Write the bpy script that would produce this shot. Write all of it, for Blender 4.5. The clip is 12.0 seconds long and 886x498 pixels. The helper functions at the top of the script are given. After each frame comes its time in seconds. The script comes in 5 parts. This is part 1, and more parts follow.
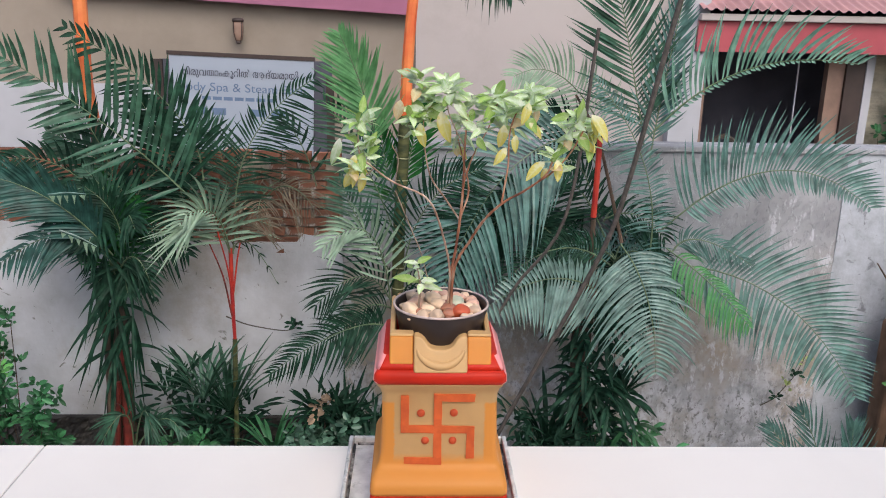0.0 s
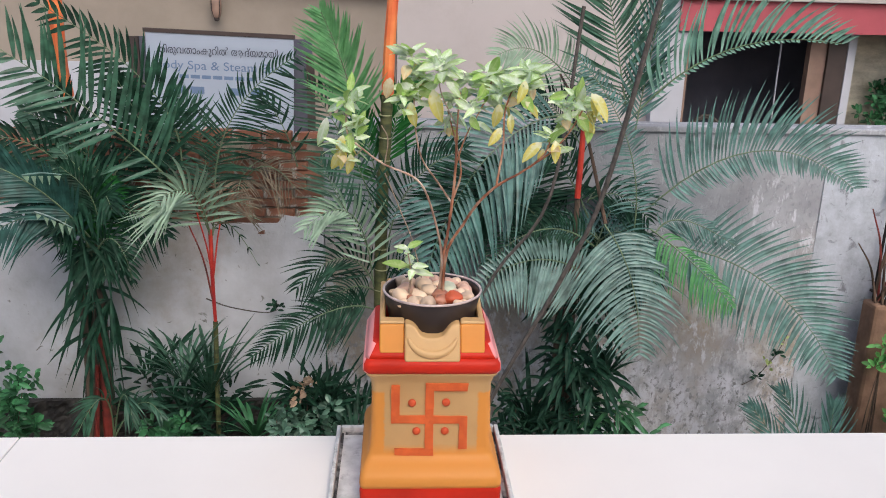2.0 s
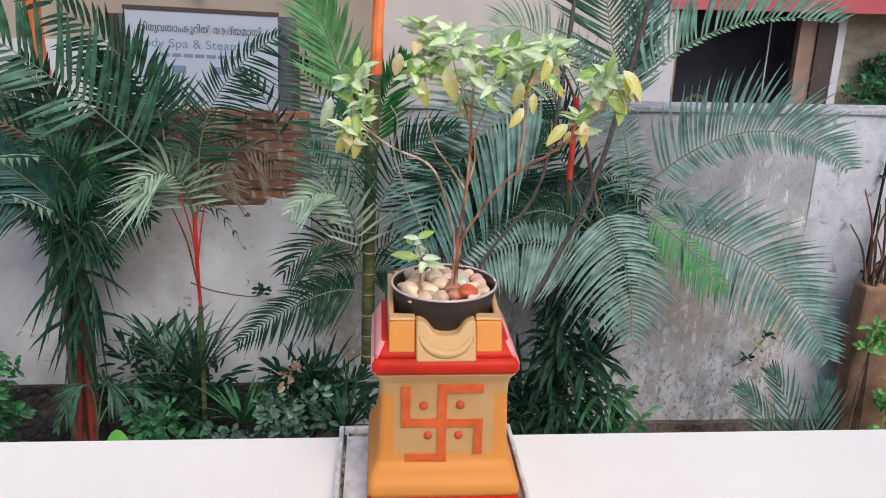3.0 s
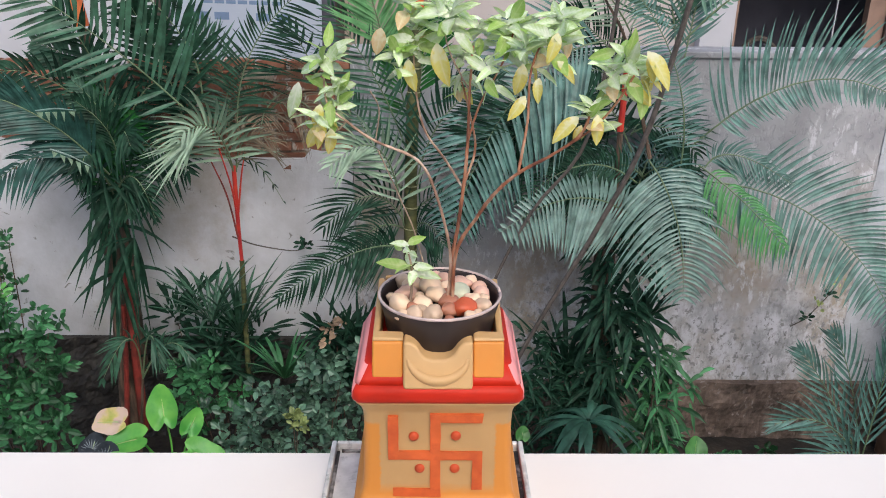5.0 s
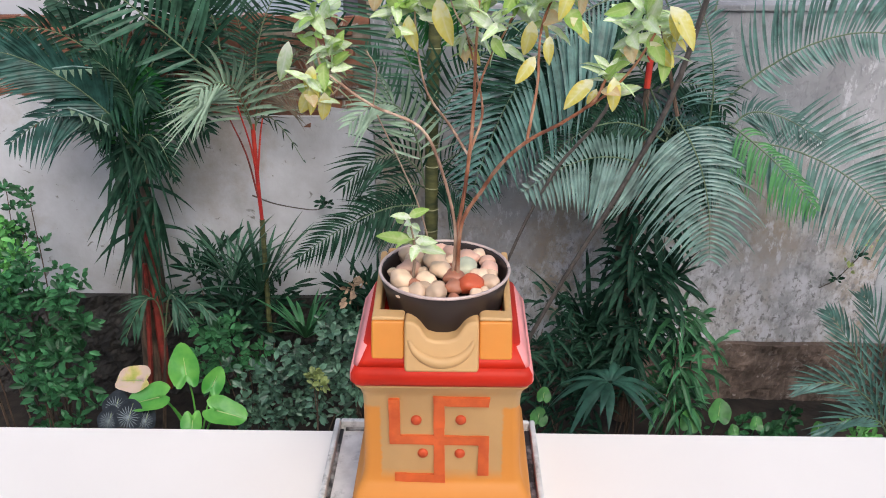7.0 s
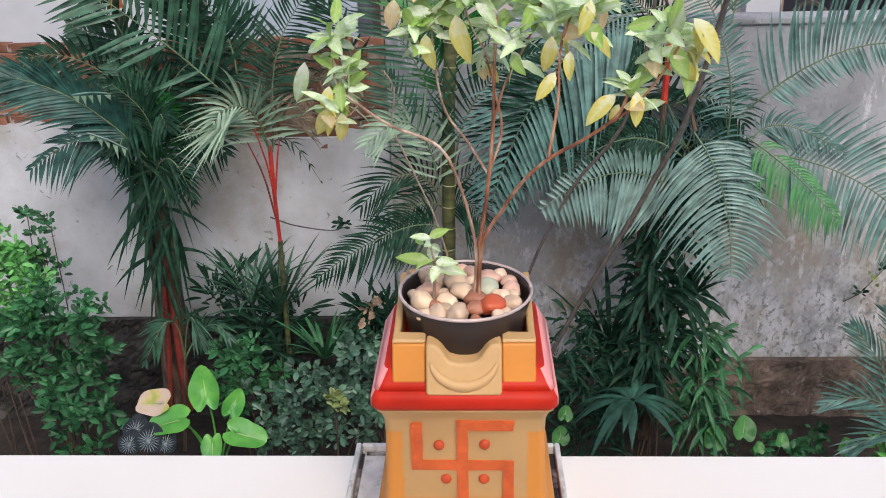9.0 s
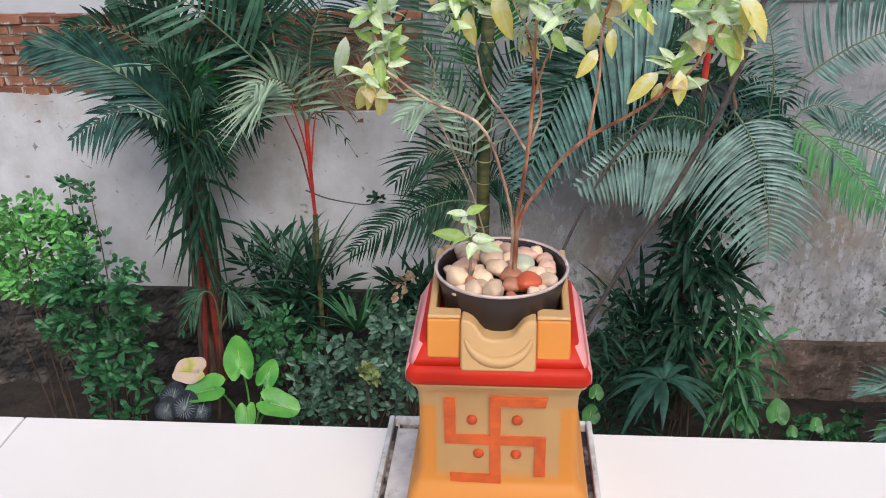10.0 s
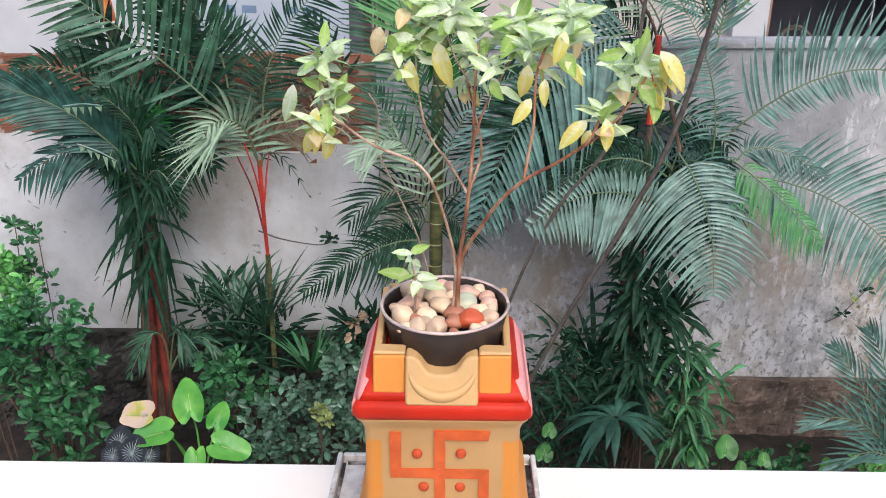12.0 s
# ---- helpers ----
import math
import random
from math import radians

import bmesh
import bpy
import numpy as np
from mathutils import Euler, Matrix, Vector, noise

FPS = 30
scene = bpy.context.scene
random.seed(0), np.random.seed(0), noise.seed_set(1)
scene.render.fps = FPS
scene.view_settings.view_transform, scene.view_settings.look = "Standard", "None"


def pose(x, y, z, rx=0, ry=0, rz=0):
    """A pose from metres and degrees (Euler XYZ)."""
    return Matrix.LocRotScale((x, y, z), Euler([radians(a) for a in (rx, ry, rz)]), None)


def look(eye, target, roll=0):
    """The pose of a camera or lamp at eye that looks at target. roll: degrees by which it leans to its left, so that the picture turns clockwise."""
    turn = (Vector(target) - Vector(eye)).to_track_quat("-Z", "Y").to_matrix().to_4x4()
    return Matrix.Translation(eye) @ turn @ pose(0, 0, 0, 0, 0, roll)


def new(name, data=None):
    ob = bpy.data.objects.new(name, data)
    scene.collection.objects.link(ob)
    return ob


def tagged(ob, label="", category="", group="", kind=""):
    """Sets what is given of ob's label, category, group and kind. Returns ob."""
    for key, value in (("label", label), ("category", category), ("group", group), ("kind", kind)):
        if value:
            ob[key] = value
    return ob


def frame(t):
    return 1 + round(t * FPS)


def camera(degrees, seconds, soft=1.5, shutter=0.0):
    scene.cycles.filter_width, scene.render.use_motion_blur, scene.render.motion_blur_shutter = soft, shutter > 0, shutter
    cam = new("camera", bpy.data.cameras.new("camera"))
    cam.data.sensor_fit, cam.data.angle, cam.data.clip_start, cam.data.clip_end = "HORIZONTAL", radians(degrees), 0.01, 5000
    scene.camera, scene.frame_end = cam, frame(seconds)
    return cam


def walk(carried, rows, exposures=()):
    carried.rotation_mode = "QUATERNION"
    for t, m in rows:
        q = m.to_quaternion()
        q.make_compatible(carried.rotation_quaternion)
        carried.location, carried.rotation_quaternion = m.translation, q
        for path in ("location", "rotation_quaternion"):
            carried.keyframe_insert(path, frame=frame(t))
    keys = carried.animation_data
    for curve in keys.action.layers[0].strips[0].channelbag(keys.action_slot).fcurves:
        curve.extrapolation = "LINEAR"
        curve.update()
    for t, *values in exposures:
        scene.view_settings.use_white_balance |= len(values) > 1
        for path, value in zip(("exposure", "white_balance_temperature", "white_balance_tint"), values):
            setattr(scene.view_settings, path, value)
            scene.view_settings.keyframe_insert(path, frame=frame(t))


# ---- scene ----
cam = camera(56.0, 12.0, soft=1.0)
PATH = [
    (0, (-0.044, -1.349, 0.776), (0.021, 0.574, 0.233), 1.1),
    (0.5, (-0.049, -1.34, 0.774), (0.039, 0.582, 0.226), 2.0),
    (1, (-0.052, -1.345, 0.777), (0.028, 0.576, 0.225), 2.1),
    (1.5, (-0.055, -1.337, 0.775), (0.022, 0.582, 0.217), 2.1),
    (2, (-0.06, -1.297, 0.768), (0.052, 0.611, 0.18), 1.4),
    (2.5, (-0.087, -1.229, 0.762), (0.045, 0.675, 0.162), 0.7),
    (3, (-0.099, -1.194, 0.752), (0.053, 0.697, 0.12), 1.6),
    (3.2, (-0.096, -1.181, 0.752), (0.02, 0.702, 0.088), 1.3),
    (4.8, (-0.015, -1.01, 0.773), (-0.013, 0.84, 0.013), 0.1),
    (5, (-0.007, -1.0, 0.775), (0.013, 0.849, 0.012), 0.5),
    (5.5, (0.004, -0.978, 0.78), (-0.002, 0.851, -0.029), 0.1),
    (6, (0.01, -0.96, 0.779), (-0.012, 0.861, -0.049), -0.1),
    (6.5, (0.012, -0.941, 0.771), (0.003, 0.868, -0.081), 0.5),
    (7, (0.018, -0.925, 0.765), (-0.021, 0.882, -0.093), -0.1),
    (7.2, (0.018, -0.919, 0.761), (-0.02, 0.892, -0.087), -0.1),
    (9, (0.014, -0.908, 0.76), (-0.067, 0.916, -0.057), -1.5),
    (9.5, (0.011, -0.906, 0.757), (-0.106, 0.919, -0.053), -2.2),
    (10, (0.01, -0.911, 0.762), (-0.15, 0.884, -0.106), -1.5),
    (10.5, (0.03, -0.926, 0.771), (-0.007, 0.9, -0.043), -1.2),
    (11, (0.026, -0.936, 0.775), (-0.034, 0.893, -0.032), -0.8),
    (11.5, (0.028, -0.947, 0.779), (-0.025, 0.892, -0.008), -0.7),
    (12, (0.025, -0.945, 0.776), (-0.028, 0.895, -0.006), -0.3),
]
walk(cam, [(t, look(eye, target, roll)) for t, eye, target, roll in PATH], [(0, -0.05), (2.5, -0.02), (5.5, 0.06), (7, 0.06), (9.5, 0.05), (10.5, 0.0), (11, 0.1), (11.5, 0.26), (12, 0.31)])

# ---- light ----
world = bpy.data.worlds.new("World")
scene.world = world
world.use_nodes = True
wn = world.node_tree
sky = wn.nodes.new("ShaderNodeTexSky")
sky.sky_type, sky.sun_disc = "NISHITA", False
sky.sun_elevation, sky.sun_rotation = radians(46), radians(162)
sky.air_density, sky.dust_density, sky.ozone_density = 1.0, 3.6, 1.3
wn.nodes["Background"].inputs["Strength"].default_value = 0.19
wn.links.new(sky.outputs[0], wn.nodes["Background"].inputs["Color"])
sun = new("sun", bpy.data.lights.new("sun", "SUN"))
sun.data.energy, sun.data.angle, sun.data.color = 1.45, radians(48), (0.98, 1.0, 0.97)
sun.matrix_world = look((0, 0, 0), (-0.32, 1.0, -1.09))

# ---- materials ----
def material(name, stops, scale=8.0, detail=6.0, rough=0.6, bump=0.2, bump_scale=60.0, per_object=0.0, per_island=0.0,
             metallic=0.0, stain=None, stain_scale=1.5, stain_at=(0.5, 0.65), stretch=(1, 1, 1), sheen=0.5, grain=0.5, flecks=None, through_light=0.0):
    m = bpy.data.materials.new(name)
    m.use_nodes = True
    n, l = m.node_tree.nodes, m.node_tree.links
    b = n["Principled BSDF"]
    co = n.new("ShaderNodeTexCoord")
    mp = n.new("ShaderNodeMapping")
    mp.inputs["Scale"].default_value = stretch
    l.new(co.outputs["Object"], mp.inputs["Vector"])
    t = n.new("ShaderNodeTexNoise")
    t.inputs["Scale"].default_value, t.inputs["Detail"].default_value, t.inputs["Roughness"].default_value = scale, detail, grain
    l.new(mp.outputs[0], t.inputs["Vector"])
    r = n.new("ShaderNodeValToRGB")
    while len(r.color_ramp.elements) < len(stops):
        r.color_ramp.elements.new(0.5)
    for e, (at, c) in zip(r.color_ramp.elements, stops):
        e.position, e.color = at, (*c, 1)
    l.new(t.outputs["Fac"], r.inputs[0])
    colour = r.outputs[0]
    if stain:
        s = n.new("ShaderNodeTexNoise")
        s.inputs["Scale"].default_value, s.inputs["Detail"].default_value, s.inputs["Roughness"].default_value = stain_scale, 9, 0.68
        l.new(mp.outputs[0], s.inputs["Vector"])
        sr = n.new("ShaderNodeMapRange")
        sr.inputs["From Min"].default_value, sr.inputs["From Max"].default_value = stain_at
        l.new(s.outputs["Fac"], sr.inputs["Value"])
        mx = n.new("ShaderNodeMix")
        mx.data_type = "RGBA"
        l.new(sr.outputs[0], mx.inputs["Factor"])
        l.new(colour, mx.inputs["A"])
        mx.inputs["B"].default_value = (*stain, 1)
        colour = mx.outputs["Result"]
    if flecks:
        tint, fine, low, high = flecks
        fl = n.new("ShaderNodeTexNoise")
        fl.inputs["Scale"].default_value, fl.inputs["Detail"].default_value, fl.inputs["Roughness"].default_value, fl.inputs["Distortion"].default_value = fine, 8, 0.6, 0.8
        l.new(mp.outputs[0], fl.inputs["Vector"])
        fr = n.new("ShaderNodeMapRange")
        fr.inputs["From Min"].default_value, fr.inputs["From Max"].default_value = low, high
        l.new(fl.outputs["Fac"], fr.inputs["Value"])
        fx = n.new("ShaderNodeMix")
        fx.data_type = "RGBA"
        l.new(fr.outputs[0], fx.inputs["Factor"])
        l.new(colour, fx.inputs["A"])
        fx.inputs["B"].default_value = (*tint, 1)
        colour = fx.outputs["Result"]
    if per_object or per_island:
        h = n.new("ShaderNodeHueSaturation")
        v = n.new("ShaderNodeMapRange")
        k = per_object or per_island
        v.inputs["To Min"].default_value, v.inputs["To Max"].default_value = 1 - k, 1 + k
        if per_object:
            l.new(n.new("ShaderNodeObjectInfo").outputs["Random"], v.inputs["Value"])
        else:
            l.new(n.new("ShaderNodeNewGeometry").outputs["Random Per Island"], v.inputs["Value"])
        l.new(v.outputs[0], h.inputs["Value"])
        l.new(colour, h.inputs["Color"])
        colour = h.outputs[0]
    l.new(colour, b.inputs["Base Color"])
    b.inputs["Roughness"].default_value, b.inputs["Metallic"].default_value = rough, metallic
    b.inputs["Specular IOR Level"].default_value = sheen
    if bump:
        g = n.new("ShaderNodeTexNoise")
        g.inputs["Scale"].default_value, g.inputs["Detail"].default_value = bump_scale, 5
        l.new(mp.outputs[0], g.inputs["Vector"])
        bp = n.new("ShaderNodeBump")
        bp.inputs["Strength"].default_value, bp.inputs["Distance"].default_value = bump, 0.3 / bump_scale
        l.new(g.outputs["Fac"], bp.inputs["Height"])
        l.new(bp.outputs[0], b.inputs["Normal"])
    if through_light:
        tr = n.new("ShaderNodeBsdfTranslucent")
        l.new(colour, tr.inputs["Color"])
        ad = n.new("ShaderNodeMixShader")
        ad.inputs[0].default_value = through_light
        l.new(b.outputs[0], ad.inputs[1])
        l.new(tr.outputs[0], ad.inputs[2])
        l.new(ad.outputs[0], n["Material Output"].inputs["Surface"])
    return m


def plain(name, c, spread=0.12, **k):
    lo, hi = tuple(x * (1 - spread) for x in c), tuple(min(1, x * (1 + spread)) for x in c)
    return material(name, ((0.3, lo), (0.7, hi)), **k)


TILE = plain("cream_tile", (0.88, 0.81, 0.755), 0.03, scale=3, rough=0.25, bump=0.02)
GROUT = plain("grout", (0.45, 0.42, 0.38), scale=40)
PLASTER = material("weathered_plaster", ((0.32, (0.4, 0.395, 0.41)), (0.5, (0.53, 0.53, 0.565)), (0.68, (0.66, 0.66, 0.7))), scale=1.6, detail=10, rough=0.9, bump=0.35, bump_scale=35,
                   stain=(0.34, 0.285, 0.22), stain_scale=0.95, stain_at=(0.5, 0.72), grain=0.6, flecks=((0.2, 0.19, 0.18), 11, 0.64, 0.7))


def peeling_plaster(name):
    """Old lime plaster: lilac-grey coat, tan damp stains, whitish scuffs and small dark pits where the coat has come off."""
    m = bpy.data.materials.new(name)
    m.use_nodes = True
    n, l = m.node_tree.nodes, m.node_tree.links
    b = n["Principled BSDF"]
    b.inputs["Roughness"].default_value = 0.92
    co = n.new("ShaderNodeTexCoord").outputs["Object"]

    def spots(scale, detail, rough, low, high, stretch=(1, 1, 1), shift=0.0):
        mp = n.new("ShaderNodeMapping")
        mp.inputs["Scale"].default_value, mp.inputs["Location"].default_value = stretch, (shift, shift, shift)
        l.new(co, mp.inputs["Vector"])
        t = n.new("ShaderNodeTexNoise")
        t.inputs["Scale"].default_value, t.inputs["Detail"].default_value, t.inputs["Roughness"].default_value = scale, detail, rough
        l.new(mp.outputs[0], t.inputs["Vector"])
        r = n.new("ShaderNodeMapRange")
        r.inputs["From Min"].default_value, r.inputs["From Max"].default_value = low, high
        l.new(t.outputs["Fac"], r.inputs["Value"])
        return r.outputs[0]

    def times(a, c):
        k = n.new("ShaderNodeMath")
        k.operation = "MULTIPLY"
        l.new(a, k.inputs[0])
        l.new(c, k.inputs[1])
        return k.outputs[0]

    def over(colour, mask, tint):
        x = n.new("ShaderNodeMix")
        x.data_type = "RGBA"
        l.new(mask, x.inputs["Factor"])
        if isinstance(colour, tuple):
            x.inputs["A"].default_value = (*colour, 1)
        else:
            l.new(colour, x.inputs["A"])
        x.inputs["B"].default_value = (*tint, 1)
        return x.outputs["Result"]

    c = over((0.28, 0.28, 0.3), spots(2.1, 8, 0.6, 0.34, 0.66), (0.46, 0.46, 0.495))
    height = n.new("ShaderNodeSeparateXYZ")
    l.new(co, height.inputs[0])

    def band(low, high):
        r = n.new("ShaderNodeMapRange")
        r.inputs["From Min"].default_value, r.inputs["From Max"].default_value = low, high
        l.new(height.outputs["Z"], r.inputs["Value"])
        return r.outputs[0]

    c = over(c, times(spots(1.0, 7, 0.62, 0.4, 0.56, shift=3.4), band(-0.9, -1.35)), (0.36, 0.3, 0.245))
    low = times(band(-1.5, -2.15), spots(1.3, 5, 0.6, 0.34, 0.5, shift=7.0))
    c = over(c, times(low, spots(7, 9, 0.68, 0.44, 0.58, (1, 1, 0.7), 1.0)), (0.56, 0.56, 0.61))
    c = over(c, times(spots(2.2, 4, 0.6, 0.42, 0.56, shift=2.0), spots(13, 9, 0.68, 0.53, 0.6, (1, 1, 0.45), 4.0)), (0.6, 0.6, 0.64))
    pits = spots(24, 8, 0.64, 0.53, 0.6, (1, 1, 0.7), 5.0)
    c = over(c, times(low, pits), (0.25, 0.245, 0.255))
    c = over(c, spots(5, 10, 0.72, 0.66, 0.72, shift=9.0), (0.2, 0.19, 0.18))
    l.new(c, b.inputs["Base Color"])
    bp = n.new("ShaderNodeBump")
    bp.inputs["Strength"].default_value, bp.inputs["Distance"].default_value = 0.6, 0.006
    bp.invert = True
    l.new(pits, bp.inputs["Height"])
    l.new(bp.outputs[0], b.inputs["Normal"])
    return m


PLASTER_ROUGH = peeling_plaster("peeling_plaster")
PLASTER_PALE = plain("pale_plaster", (0.46, 0.48, 0.53), 0.28, scale=5, detail=12, grain=0.7, flecks=((0.24, 0.24, 0.27), 9, 0.6, 0.67), rough=0.9, bump=0.3, bump_scale=40, stain=(0.25, 0.24, 0.24), stain_scale=6, stain_at=(0.6, 0.75))
STONE = material("dark_footing_stone", ((0.3, (0.015, 0.013, 0.013)), (0.55, (0.045, 0.04, 0.037)), (0.75, (0.11, 0.095, 0.085))), scale=5, detail=9, rough=0.95, bump=0.8, bump_scale=18)
BRICK = material("old_brick", ((0.3, (0.14, 0.055, 0.035)), (0.55, (0.28, 0.11, 0.065)), (0.75, (0.4, 0.22, 0.15))), scale=9, rough=0.95, bump=0.6, bump_scale=45, per_object=0.3,
                 stain=(0.12, 0.085, 0.065), stain_scale=5, stain_at=(0.46, 0.66), flecks=((0.4, 0.36, 0.33), 9, 0.54, 0.6))
MORTAR = plain("mortar", (0.27, 0.225, 0.185), 0.45, scale=14, rough=0.95, bump=0.5)
SOIL = material("garden_soil", ((0.3, (0.012, 0.01, 0.009)), (0.7, (0.05, 0.036, 0.028))), scale=6, detail=9, rough=1, bump=0.9, bump_scale=22)
BEIGE = plain("beige_wall_paint", (0.32, 0.265, 0.22), 0.06, scale=1.2, rough=0.85, bump=0.1, stain=(0.28, 0.23, 0.19), stain_scale=0.8)
PINKISH = plain("pale_pink_wall_paint", (0.48, 0.425, 0.415), 0.05, scale=1.2, rough=0.85, bump=0.1, stain=(0.43, 0.375, 0.36), stain_scale=0.9)
WHITE = plain("white_paint", (0.46, 0.46, 0.5), 0.06, scale=4, rough=0.8, bump=0.05)
PURPLE = plain("purple_paint", (0.36, 0.13, 0.22), 0.1, scale=3, rough=0.7)
RED_FASCIA = plain("red_fascia_paint", (0.4, 0.07, 0.09), 0.12, scale=3, rough=0.55)
TIN = plain("red_tin_roof", (0.46, 0.25, 0.25), 0.25, scale=5, rough=0.6, stretch=(1, 0.2, 1))
# Indoor shade of the porch and sign window, put into a dark colour.
ROOM_SHADE = plain("painted_room_shade", (0.085, 0.085, 0.115), 0.2, scale=3, rough=0.8)
DARK_FRAME = plain("dark_brown_frame", (0.05, 0.032, 0.028), 0.2, scale=6, rough=0.6)
BROWN_POST = plain("brown_post", (0.27, 0.17, 0.13), 0.2, scale=6, rough=0.7)
SIGN = plain("sign_white", (0.35, 0.39, 0.47), 0.03, scale=4, rough=0.5, bump=0)
INK = plain("sign_ink", (0.03, 0.03, 0.05), 0.1, bump=0)
INK_BLUE = plain("sign_blue_ink", (0.13, 0.19, 0.3), 0.1, bump=0)
LATERITE = plain("brown_laterite", (0.125, 0.09, 0.075), 0.75, scale=6, detail=12, grain=0.75, flecks=((0.24, 0.2, 0.19), 14, 0.6, 0.66), rough=0.95, bump=0.6, bump_scale=20)
YARD_WALL = plain("rough_yard_wall", (0.5, 0.45, 0.36), 0.35, scale=5, detail=10, grain=0.7, rough=0.95, bump=0.6, bump_scale=18, stretch=(1, 1, 2))
HOUSE = plain("house_paint", (0.7, 0.62, 0.52), 0.05, scale=1, rough=0.85)

ORANGE = plain("orange_glaze", (0.64, 0.24, 0.04), 0.1, scale=14, rough=0.46, sheen=0.38, bump=0.06, stain=(0.66, 0.22, 0.03), stain_scale=9, stain_at=(0.5, 0.8))
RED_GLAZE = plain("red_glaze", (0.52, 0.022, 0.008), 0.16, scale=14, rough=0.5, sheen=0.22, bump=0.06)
# Red glaze with the sky's reflection put into a pink colour.
SIDE_SHEEN_GLAZE = plain("red_glaze_sky_sheen", (0.9, 0.33, 0.32), 0.1, scale=14, rough=0.46, sheen=0.38, bump=0.06)
CREAM = plain("cream_glaze", (0.58, 0.35, 0.155), 0.08, scale=14, rough=0.46, sheen=0.38, bump=0.06, stain=(0.5, 0.29, 0.12), stain_scale=10, stain_at=(0.5, 0.8))
DOT = plain("dot_red", (0.5, 0.07, 0.022), 0.15, scale=40, rough=0.5, sheen=0.3)
MOTIF = plain("motif_red", (0.62, 0.115, 0.028), 0.16, scale=30, stain=(0.5, 0.075, 0.02), stain_scale=22, stain_at=(0.5, 0.7), rough=0.46, sheen=0.38, bump=0.06)


def brushed_glaze(name):
    """Cream glaze whose corners and foot were brushed with orange, with a soft uneven edge."""
    m = plain(name, (0.5, 0.3, 0.13), 0.08, scale=14, rough=0.5, sheen=0.3, bump=0.06, stain=(0.47, 0.27, 0.11), stain_scale=10, stain_at=(0.5, 0.8))
    n, l = m.node_tree.nodes, m.node_tree.links
    b = n["Principled BSDF"]
    cream = b.inputs["Base Color"].links[0].from_socket
    at = n.new("ShaderNodeSeparateXYZ")
    l.new(n.new("ShaderNodeTexCoord").outputs["Object"], at.inputs[0])
    wander = n.new("ShaderNodeTexNoise")
    wander.inputs["Scale"].default_value = 34

    def calc(kind, a, c):
        k = n.new("ShaderNodeMath")
        k.operation = kind
        for s_, v_ in zip(k.inputs, (a, c)):
            if isinstance(v_, (int, float)):
                s_.default_value = v_
            else:
                l.new(v_, s_)
        return k.outputs[0]

    def ramp(v, low, high):
        r = n.new("ShaderNodeMapRange")
        r.inputs["From Min"].default_value, r.inputs["From Max"].default_value = low, high
        l.new(v, r.inputs["Value"])
        return r.outputs[0]

    jitter = calc("MULTIPLY", calc("SUBTRACT", wander.outputs["Fac"], 0.5), 0.006)
    wide = calc("ADD", calc("ABSOLUTE", at.outputs["X"], 0), jitter)
    high = calc("ADD", at.outputs["Z"], jitter)
    corner = calc("MULTIPLY", ramp(wide, 0.0735, 0.0765), ramp(high, 0.184, 0.18))
    foot = ramp(high, 0.09, 0.074)
    mask = calc("MULTIPLY", calc("MAXIMUM", corner, foot), 0.92)
    x = n.new("ShaderNodeMix")
    x.data_type = "RGBA"
    l.new(mask, x.inputs["Factor"])
    l.new(cream, x.inputs["A"])
    x.inputs["B"].default_value = (0.64, 0.24, 0.04, 1)
    l.new(x.outputs["Result"], b.inputs["Base Color"])
    return m


BODY_GLAZE = brushed_glaze("brushed_body_glaze")
BLACK_POT = plain("black_plastic", (0.028, 0.019, 0.018), 0.2, scale=20, rough=0.4, bump=0.05)
STEEL = material("scratched_tray", ((0.35, (0.55, 0.535, 0.51)), (0.6, (0.8, 0.78, 0.75))), scale=30, rough=0.4, metallic=0.12, bump=0.3, stain=(0.12, 0.11, 0.1), stain_scale=14, stain_at=(0.55, 0.7))
TRAY_EDGE = material("blackened_tray_edge", ((0.45, (0.035, 0.032, 0.03)), (0.62, (0.42, 0.4, 0.38))), scale=45, rough=0.5, metallic=0.3)
POT_SOIL = plain("pot_soil", (0.07, 0.04, 0.03), 0.4, scale=60, rough=1, bump=0.8)
PEB = [plain("pebble_" + n, c, 0.14, scale=45, rough=0.45, bump=0.08, per_object=0.12) for n, c in
       (("cream", (0.8, 0.57, 0.4)), ("pink", (0.7, 0.42, 0.32)), ("brown", (0.38, 0.15, 0.09)), ("red", (0.55, 0.1, 0.04)), ("grey", (0.58, 0.41, 0.29)), ("green", (0.56, 0.57, 0.42)))]
BARK = material("reddish_bark", ((0.36, (0.15, 0.048, 0.026)), (0.5, (0.35, 0.13, 0.065)), (0.66, (0.5, 0.3, 0.2))), scale=60, rough=0.7, bump=0.5, bump_scale=160, stretch=(1, 1, 0.3))
PALE_BARK = material("pinkish_bark", ((0.36, (0.24, 0.13, 0.09)), (0.52, (0.44, 0.28, 0.2)), (0.66, (0.62, 0.46, 0.37))), scale=70, rough=0.75, bump=0.6, bump_scale=180, stretch=(1, 1, 0.4))
TWIG = plain("grey_twig", (0.34, 0.24, 0.18), 0.3, scale=60, rough=0.8)


